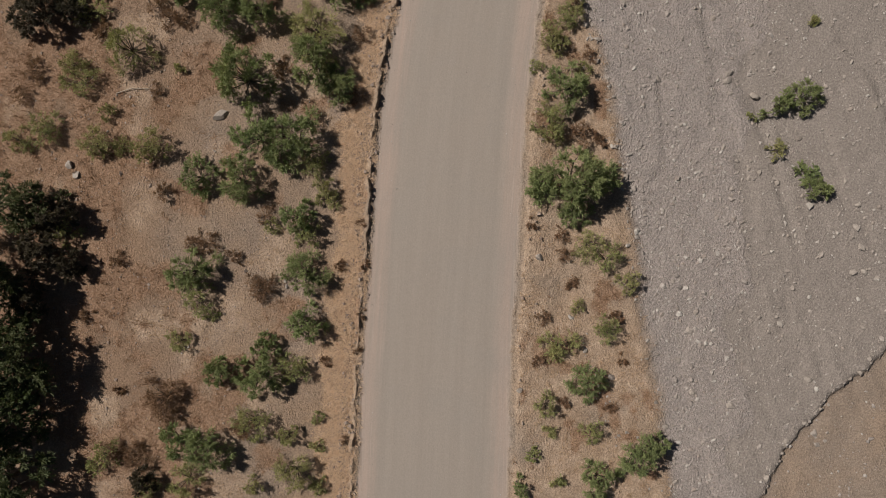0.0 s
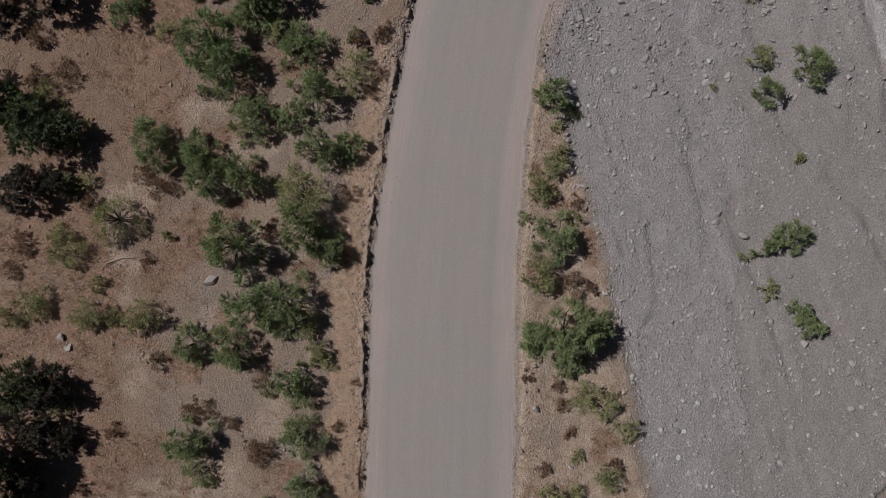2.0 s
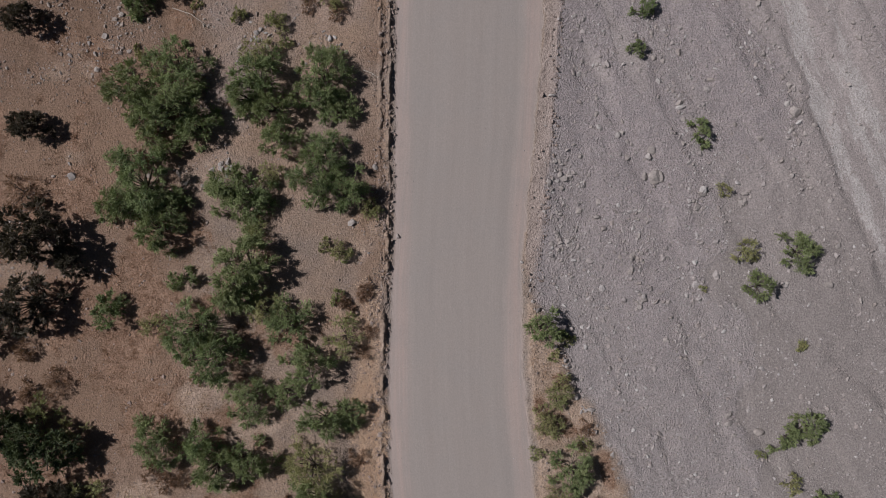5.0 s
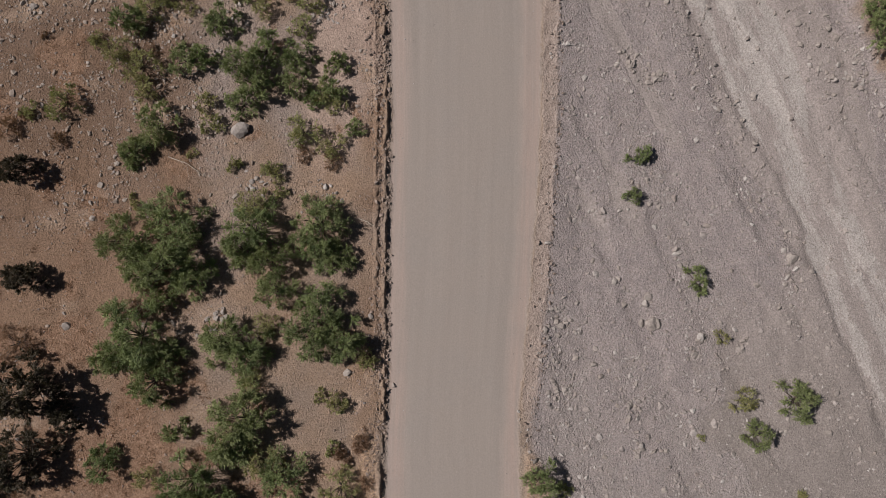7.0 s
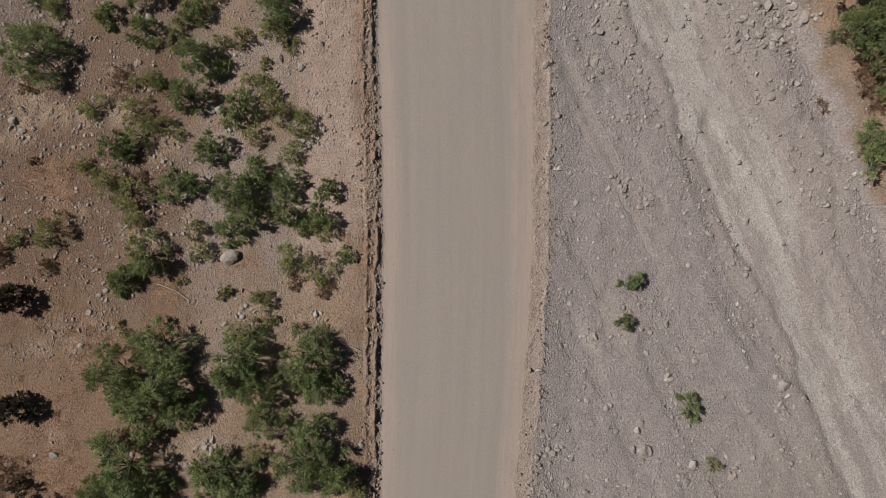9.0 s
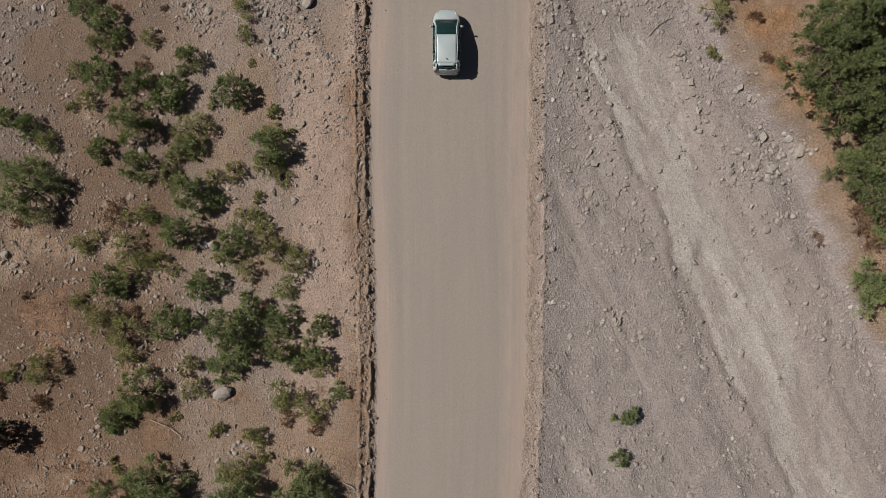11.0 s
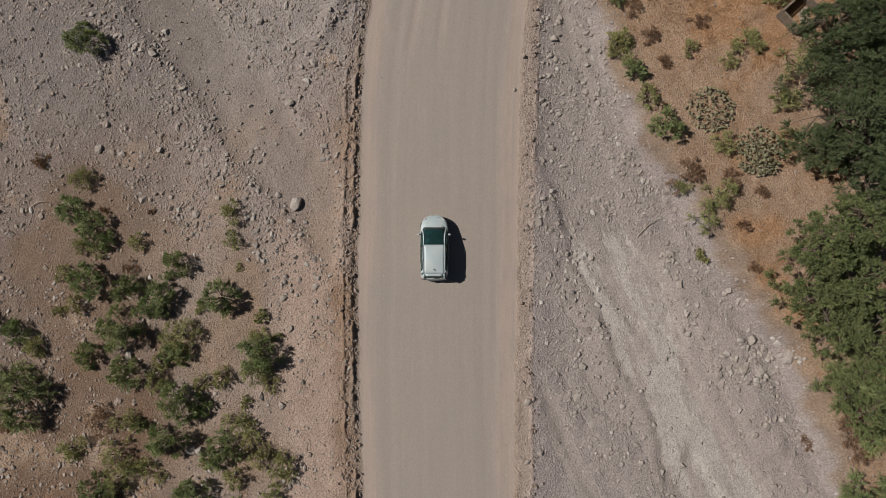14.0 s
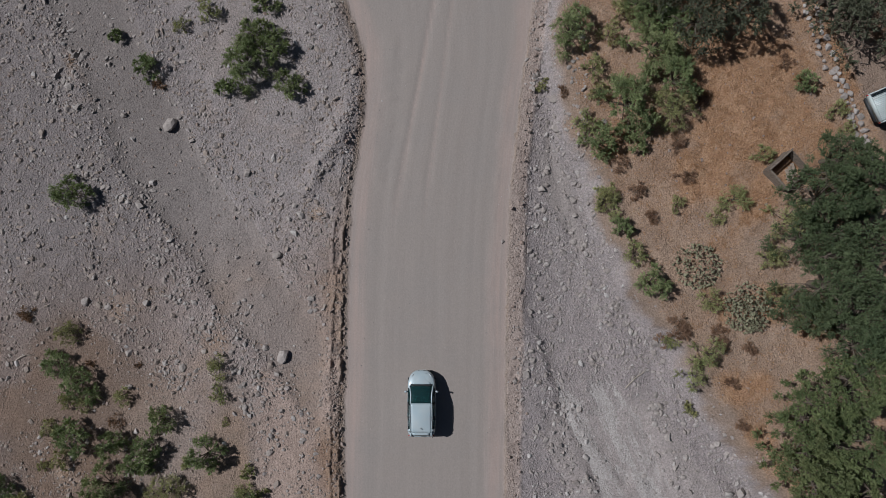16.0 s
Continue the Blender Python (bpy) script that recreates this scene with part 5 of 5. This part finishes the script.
def box(size, at=(0, 0, 0), turn=(0, 0, 0), bevel=0.0):
    bm = bmesh.new()
    bmesh.ops.create_cube(bm, size=1.0, matrix=pose(*at, *turn) @ Matrix.Diagonal((*size, 1)))
    if bevel:
        bmesh.ops.bevel(bm, geom=bm.edges[:], offset=bevel, segments=2, affect="EDGES")
    return bm


def sheet(corners, bulge=(0, 0, 0), n=6, m=6, thick=0.0):
    """A curved panel over four corners (round the edge), bulged in its middle."""
    bm = bmesh.new()
    a, b, c, d = (Vector(p) for p in corners)
    rows = []
    for i in range(n + 1):
        u = i / n
        rows.append([])
        for j in range(m + 1):
            v = j / m
            p = a.lerp(b, v).lerp(d.lerp(c, v), u) + Vector(bulge) * (1 - (2 * u - 1) ** 2) * (1 - (2 * v - 1) ** 2)
            rows[-1].append(bm.verts.new(p))
    for i in range(n):
        for j in range(m):
            bm.faces.new((rows[i][j], rows[i][j + 1], rows[i + 1][j + 1], rows[i + 1][j]))
    if thick:
        grown(bm, thick)
    return bm


def rod(points, radius, sides=6):
    bm = bmesh.new()
    rings = []
    for k, p in enumerate(points):
        ahead = Vector(points[min(k + 1, len(points) - 1)]) - Vector(points[max(k - 1, 0)])
        q = ahead.to_track_quat("Z", "Y")
        rings.append([bm.verts.new(Vector(p) + q @ Vector((math.cos(2 * math.pi * s / sides) * radius, math.sin(2 * math.pi * s / sides) * radius, 0))) for s in range(sides)])
    for r0, r1 in zip(rings, rings[1:]):
        for s in range(sides):
            bm.faces.new((r0[s], r0[(s + 1) % sides], r1[(s + 1) % sides], r1[s]))
    bm.faces.new(rings[0][::-1])
    bm.faces.new(rings[-1])
    return bm


def loft(stations):
    """A car's lower shell from stations of (y, half width, bottom, shoulder, deck)."""
    bm = bmesh.new()
    rings = []
    for y, w, zb, zs, zt in stations:
        half = [(0, zb), (w * 0.86, zb), (w * 0.97, zb + 0.1), (w, zb + 0.3 * (zs - zb)), (w * 1.0, zb + 0.7 * (zs - zb)), (w * 0.965, zs), (w * 0.88, zs + 0.75 * (zt - zs)), (w * 0.5, zt), (0, zt + 0.012)]
        ring = half + [(-x, z) for x, z in half[-2:0:-1]]
        rings.append([bm.verts.new((x, y, z)) for x, z in ring])
    n = len(rings[0])
    for r0, r1 in zip(rings, rings[1:]):
        for s in range(n):
            bm.faces.new((r0[s], r0[(s + 1) % n], r1[(s + 1) % n], r1[s]))
    bm.faces.new(rings[0][::-1])
    bm.faces.new(rings[-1])
    return bm


def paint_material(name, colour):
    m, t, b = material(name, 0.32, 0.05, 0.5)
    p = place(t)
    dust = ramp(t, noise_tex(t, 1.8, 6, 0.65, p), (0.35, 0.0), (0.75, 1.0))
    t.links.new(mix(t, math_node(t, "MULTIPLY", dust, 0.3), colour, (0.5, 0.45, 0.39)), b.inputs["Base Color"])
    t.links.new(math_node(t, "ADD", math_node(t, "MULTIPLY", dust, 0.3), 0.3), b.inputs["Roughness"])
    b.inputs["Coat Weight"].default_value = 0.3
    return m


def glass_material():
    m, t, b = material("tinted_glass", 0.05, 0.0, 0.5)
    b.inputs["Base Color"].default_value = (0.11, 0.3, 0.3, 1)
    b.inputs["Transmission Weight"].default_value = 0.9
    b.inputs["IOR"].default_value = 1.45
    return m


PAINT, PAINT_WHITE = paint_material("silver_paint", (0.385, 0.46, 0.485)), paint_material("white_paint", (0.42, 0.47, 0.46))
GLASS = glass_material()
RUBBER = plain_material("rubber", (0.03, 0.03, 0.03), 0.85)
PLASTIC = plain_material("black_plastic", (0.025, 0.027, 0.028), 0.6)
UPHOLSTERY = plain_material("dark_upholstery", (0.05, 0.055, 0.055), 0.9)
ALLOY = plain_material("alloy", (0.5, 0.5, 0.5), 0.35, 0.9)
LAMP_CLEAR = plain_material("clear_lamp", (0.55, 0.57, 0.58), 0.15, 0.2)
LAMP_RED = plain_material("red_lamp", (0.35, 0.02, 0.02), 0.2)
PLATE = plain_material("plate", (0.7, 0.7, 0.66), 0.5)
TIMBER = plain_material("weathered_timber", (0.33, 0.27, 0.21), 0.9, wear=0.35, scale=6)


def wheel(parent, x, y):
    hub = new("wheel")
    hub.parent = parent
    hub.matrix_basis = pose(x, y, 0.3)
    for name, r, w, mat in (("tyre", 0.3, 0.19, RUBBER), ("rim", 0.2, 0.2, ALLOY)):
        bm = bmesh.new()
        bmesh.ops.create_cone(bm, cap_ends=True, segments=24, radius1=r, radius2=r, depth=w, matrix=pose(0, 0, 0, 0, 90, 0))
        bmesh.ops.bevel(bm, geom=[e for e in bm.edges if len(e.link_faces) == 2 and any(len(f.verts) > 4 for f in e.link_faces)], offset=0.025, segments=2, affect="EDGES")
        finish(name, bm, mat, hub)


def hatchback(x, y, heading):
    car = tagged(new("hatchback_car"), "silver-white five-door hatchback car on the dirt road", "car")
    car.matrix_basis = pose(x, y, height(x, y) + 0.005, 0, 0, heading)
    finish("body", loft([(-1.98, 0.50, 0.36, 0.6, 0.66), (-1.955, 0.64, 0.3, 0.72, 0.8), (-1.86, 0.755, 0.25, 0.84, 0.9), (-1.65, 0.81, 0.22, 0.88, 0.94), (-1.2, 0.835, 0.2, 0.9, 0.945), (-0.4, 0.845, 0.2, 0.91, 0.945),
                         (0.5, 0.845, 0.2, 0.9, 0.945), (1.0, 0.84, 0.2, 0.88, 0.945), (1.25, 0.825, 0.2, 0.84, 0.92), (1.5, 0.77, 0.22, 0.78, 0.86), (1.7, 0.67, 0.24, 0.71, 0.78), (1.85, 0.53, 0.27, 0.63, 0.69),
                         (1.94, 0.38, 0.32, 0.55, 0.6), (1.98, 0.22, 0.38, 0.5, 0.53)]), PAINT, car)
    finish("bonnet", sheet([(-0.63, 1.12, 0.962), (0.63, 1.12, 0.962), (0.33, 1.84, 0.7), (-0.33, 1.84, 0.7)], (0, 0, 0.062), 8, 8, 0.014), PAINT, car)
    finish("cowl", sheet([(-0.66, 1.22, 0.952), (0.66, 1.22, 0.952), (0.66, 1.1, 0.965), (-0.66, 1.1, 0.965)], (0, 0.03, 0.012), 2, 8, 0.01), PLASTIC, car)
    # cabin: front glass, roof, rear glass, side glass between the pillars
    fb, ft, rt, rb = (0.7, 1.13, 0.955), (0.62, 0.16, 1.39), (0.6, -1.6, 1.365), (0.68, -1.9, 0.93)
    mirrored = lambda p: (-p[0], p[1], p[2])  # noqa: E731
    finish("roof", sheet([mirrored(ft), ft, rt, mirrored(rt)], (0, 0, 0.065), 10, 10, 0.02), PAINT, car)
    inset = lambda p, dx, dy: (p[0] - math.copysign(dx, p[0]), p[1] + dy, p[2])  # noqa: E731
    finish("windscreen", sheet([mirrored(inset(fb, 0.04, 0)), inset(fb, 0.04, 0), inset(ft, 0.03, 0.01), mirrored(inset(ft, 0.03, 0.01))], (0, 0.14, 0.06), 8, 8, 0.006), GLASS, car, "dark teal tinted windscreen")
    finish("rear_window", sheet([mirrored(inset(rt, 0.04, -0.03)), inset(rt, 0.04, -0.03), (0.56, -1.84, 1.05), (-0.56, -1.84, 1.05)], (0, -0.04, 0.02), 6, 6, 0.006), GLASS, car)
    finish("tailgate", sheet([(-0.6, -1.85, 1.06), (0.6, -1.85, 1.06), (0.62, -1.955, 0.72), (-0.62, -1.955, 0.72)], (0, -0.03, 0.02), 5, 6, 0.02), PAINT, car)
    finish("spoiler", sheet([(-0.53, -1.58, 1.4), (0.53, -1.58, 1.4), (0.5, -1.72, 1.375), (-0.5, -1.72, 1.375)], (0, -0.02, 0.02), 3, 6, 0.02), PAINT, car)
    for s in (1, -1):
        side = lambda p: (s * p[0], p[1], p[2])  # noqa: E731
        belt = [(0.77, 1.02, 0.92), (0.79, 0.1, 0.93), (0.79, -0.75, 0.935), (0.76, -1.55, 0.95)]
        top = [(0.63, 0.2, 1.375), (0.64, -0.05, 1.385), (0.64, -0.75, 1.38), (0.62, -1.4, 1.365)]
        for k in range(3):
            name = ("front_side_window", "rear_side_window", "quarter_window")[k]
            p = [belt[k], belt[k + 1], top[k + 1], top[k]]
            mid = Vector((sum(q[0] for q in p) / 4, sum(q[1] for q in p) / 4, sum(q[2] for q in p) / 4))
            p = [tuple(Vector(q).lerp(mid, 0.05)) for q in p]
            finish(name, sheet([side(q) for q in p], (s * 0.03, 0, 0), 4, 4, 0.005), GLASS, car)
            finish("pillar", rod([side(belt[k + 1]), side(tuple((Vector(belt[k + 1]) + Vector(top[k + 1])) / 2 + Vector((0.025, 0, 0)))), side(top[k + 1])], 0.04 if k < 2 else 0.09), PAINT if k == 2 else PLASTIC, car)
        finish("pillar", rod([side(fb), side((0.62, 0.66, 1.2)), side(ft)], 0.04), PAINT, car)
        finish("pillar", rod([side(rt), side((0.61, -1.78, 1.16)), side(rb)], 0.06), PAINT, car)
        finish("roof_rail", rod([side((0.64, 0.12, 1.4)), side((0.65, -0.7, 1.41)), side((0.62, -1.55, 1.385))], 0.028), PAINT, car)
        finish("window_trim", rod([side((0.79, 1.0, 0.945)), side((0.815, 0.1, 0.95)), side((0.81, -0.75, 0.955)), side((0.77, -1.55, 0.965))], 0.018), PLASTIC, car)
        for y in (0.2, -0.62):
            finish("door_handle", box((0.03, 0.2, 0.035), side((0.85, y, 0.78)), bevel=0.01), PAINT, car)
        mirror = finish("mirror", box((0.2, 0.11, 0.14), side((0.93, 0.78, 0.98)), (0, 0, -12 * s), 0.035), PAINT, car)
        finish("stalk", rod([side((0.76, 0.78, 0.93)), side((0.86, 0.78, 0.95))], 0.025), PLASTIC, mirror)
        finish("headlight", sheet([side((0.38, 1.87, 0.66)), side((0.54, 1.75, 0.7)), side((0.65, 1.5, 0.82)), side((0.5, 1.7, 0.77))], (s * 0.03, 0.03, 0.05), 4, 4, 0.02), LAMP_CLEAR, car)
        finish("tail_light", box((0.16, 0.1, 0.3), side((0.69, -1.87, 0.8)), (0, 0, 25 * s), 0.03), LAMP_RED, car)
        for y in (1.22, -1.22):
            wheel(car, s * 0.745, y)
        finish("front_seat", box((0.46, 0.16, 0.5), side((0.33, -0.05, 1.0)), (-14, 0, 0), 0.06), UPHOLSTERY, car)
        finish("seat_cushion", box((0.48, 0.5, 0.12), side((0.33, 0.25, 0.96)), (4, 0, 0), 0.04), UPHOLSTERY, car)
    finish("rear_bench", box((1.15, 0.18, 0.38), (0, -0.95, 1.0), (-14, 0, 0), 0.06), UPHOLSTERY, car)
    finish("dashboard", box((1.22, 0.34, 0.1), (0, 0.86, 0.98), (0, 0, 0), 0.04), PLASTIC, car)
    finish("cabin_floor", sheet([(-0.7, 1.0, 0.962), (0.7, 1.0, 0.962), (0.66, -1.7, 0.962), (-0.66, -1.7, 0.962)], (0, 0, 0.003), 2, 2), UPHOLSTERY, car)
    ring = [(0.33 + 0.17 * math.cos(k * math.pi / 8), 0.62 + 0.05 * math.sin(k * math.pi / 8), 1.0 + 0.16 * math.sin(k * math.pi / 8)) for k in range(17)]
    finish("steering_wheel", rod(ring, 0.014), PLASTIC, car)
    finish("grille", box((0.5, 0.04, 0.1), (0, 1.955, 0.52), (0, 0, 0), 0.015), PLASTIC, car)
    finish("front_plate", box((0.5, 0.015, 0.11), (0, 1.985, 0.42)), PLATE, car, smooth=False)
    finish("rear_plate", box((0.5, 0.015, 0.11), (0, -1.985, 0.56)), PLATE, car, smooth=False)
    finish("rear_bumper", sheet([(-0.66, -1.93, 0.62), (0.66, -1.93, 0.62), (0.6, -1.97, 0.3), (-0.6, -1.97, 0.3)], (0, -0.05, 0), 4, 6, 0.02), PAINT, car)
    finish("antenna", rod([(0, -1.28, 1.44), (0, -1.36, 1.5)], 0.022), PLASTIC, car, "short black roof aerial")
    for x2 in (-0.45, 0.12):
        finish("wiper", rod([(x2, 1.16, 0.975), (x2 + 0.45, 1.02, 1.035)], 0.01, 4), PLASTIC, car)
    finish("rear_wiper", rod([(0, -1.86, 1.07), (0.3, -1.83, 1.12)], 0.01, 4), PLASTIC, car)
    return car


hatchback(11.8, 60.2, -12.0)


# ---- yard beyond the bank ----
def parked_pickup(x, y, heading):
    """White pickup; its open load bed with a ribbed floor lies at the +y end."""
    van = tagged(new("parked_pickup"), "white pickup with a ribbed load bed parked in the bare yard", "pickup")
    van.matrix_basis = pose(x, y, height(x, y), 0, 0, heading)
    finish("chassis", box((1.6, 4.9, 0.3), (0, -0.2, 0.52), (0, 0, 0), 0.05), PLASTIC, van)
    finish("bed_floor", box((1.72, 2.3, 0.1), (0, 1.05, 0.74), (0, 0, 0), 0.02), PAINT_WHITE, van)
    for k in range(15):
        finish("bed_rib", box((0.055, 2.2, 0.035), (-0.77 + 0.11 * k, 1.05, 0.805), (0, 0, 0), 0.012), PAINT_WHITE, van)
    for s in (1, -1):
        finish("bed_side", box((0.09, 2.35, 0.42), (s * 0.9, 1.05, 0.96), (0, 0, 0), 0.03), PAINT_WHITE, van)
        finish("tail_light", box((0.1, 0.05, 0.22), (s * 0.88, 2.21, 0.84), (0, 0, 0), 0.02), LAMP_RED, van)
    finish("tailgate", box((1.7, 0.07, 0.4), (0, 2.24, 0.95), (0, 0, 0), 0.02), PAINT_WHITE, van)
    finish("cab", box((1.78, 1.5, 1.0), (0, -0.95, 1.2), (0, 0, 0), 0.12), PAINT_WHITE, van)
    finish("bonnet", box((1.74, 1.2, 0.42), (0, -2.2, 0.9), (0, 0, 0), 0.1), PAINT_WHITE, van)
    finish("rear_window", box((1.3, 0.03, 0.38), (0, -0.2, 1.42), (0, 0, 0), 0.01), GLASS, van)
    finish("windscreen", box((1.45, 0.03, 0.5), (0, -1.72, 1.4), (-25, 0, 0), 0.01), GLASS, van)
    for s in (1, -1):
        finish("side_window", box((0.03, 1.0, 0.36), (s * 0.885, -0.95, 1.42), (0, 0, 0), 0.01), GLASS, van)
        for wy in (1.2, -1.95):
            wheel(van, s * 0.78, wy)


parked_pickup(43.9, 72.3, 101.0)


def shed(x, y, heading):
    hut = tagged(new("timber_enclosure"), "small roofless weathered timber enclosure half under a tree", "shed")
    hut.matrix_basis = pose(x, y, height(x, y) - 0.05, 0, 0, heading)
    w, d, h = 1.7, 1.5, 0.85
    for sx, sy in ((-1, -1), (1, -1), (1, 1), (-1, 1)):
        finish("post", box((0.1, 0.1, h + 0.08), (sx * w / 2, sy * d / 2, h / 2), bevel=0.01), OLD_TIMBER, hut, smooth=False)
    for k in range(4):
        z = 0.12 + k * 0.2
        finish("plank", box((w - 0.1, 0.035, 0.185), (0, d / 2 + 0.07, z), (random.uniform(-2, 2), 0, 0)), OLD_TIMBER, hut, smooth=False)
        finish("plank", box((w - 0.1, 0.035, 0.185), (0, -d / 2 - 0.07, z), (random.uniform(-2, 2), 0, 0)), OLD_TIMBER, hut, smooth=False)
        finish("plank", box((0.035, d - 0.1, 0.185), (-w / 2 - 0.07, 0, z), (0, random.uniform(-2, 2), 0)), OLD_TIMBER, hut, smooth=False)
        finish("plank", box((0.035, d - 0.1, 0.185), (w / 2 + 0.07, 0, z), (0, random.uniform(-2, 2), 0)), OLD_TIMBER, hut, smooth=False)
    finish("top_rail", box((w + 0.2, 0.1, 0.05), (0, d / 2 + 0.05, h + 0.08)), OLD_TIMBER, hut, smooth=False)
    finish("top_rail", box((0.09, d + 0.1, 0.05), (-w / 2 - 0.05, -0.1, h + 0.05)), OLD_TIMBER, hut, smooth=False)
    for k in range(3):
        finish("loose_board", box((0.2, 0.8, 0.04), (-0.1 + 0.3 * k, -0.3, 0.4 - 0.08 * k), (12, 8, -25 + 4 * k)), TIMBER, hut, smooth=False)


shed(36.1, 69.4, 30.0)

border = tagged(new("stone_border"), "double row of pale boulders edging the yard", "stone border")
BORDER = [[(39.6, 79.5), (39.8, 77.7), (40.1, 75.5), (40.6, 74.2), (40.9, 72.7), (40.9, 71.5), (41.2, 70.0), (41.5, 68.5)],
          [(40.3, 79.2), (40.5, 77.6), (40.7, 75.9), (40.9, 74.5), (41.4, 72.4), (41.5, 70.5), (41.6, 69.6)]]
for rows in BORDER:
    reach = [math.dist(a, b) for a, b in zip(rows, rows[1:])]
    for (ax, ay), (bx, by), d in zip(rows, rows[1:], reach):
        n = max(2, round(d / 0.42))
        for k in range(n):
            f = (k + random.uniform(-0.2, 0.2)) / n
            x, y, r = ax + (bx - ax) * f + random.gauss(0, 0.06), ay + (by - ay) * f, random.uniform(0.16, 0.29)
            ob = part("boulder", rocks[k % len(rocks)].data, border)
            ob.matrix_basis = Matrix.LocRotScale((x, y, height(x, y) + 0.12 * r), Euler((0, 0, random.uniform(0, 6.28))), (r, r, r * 1.1))
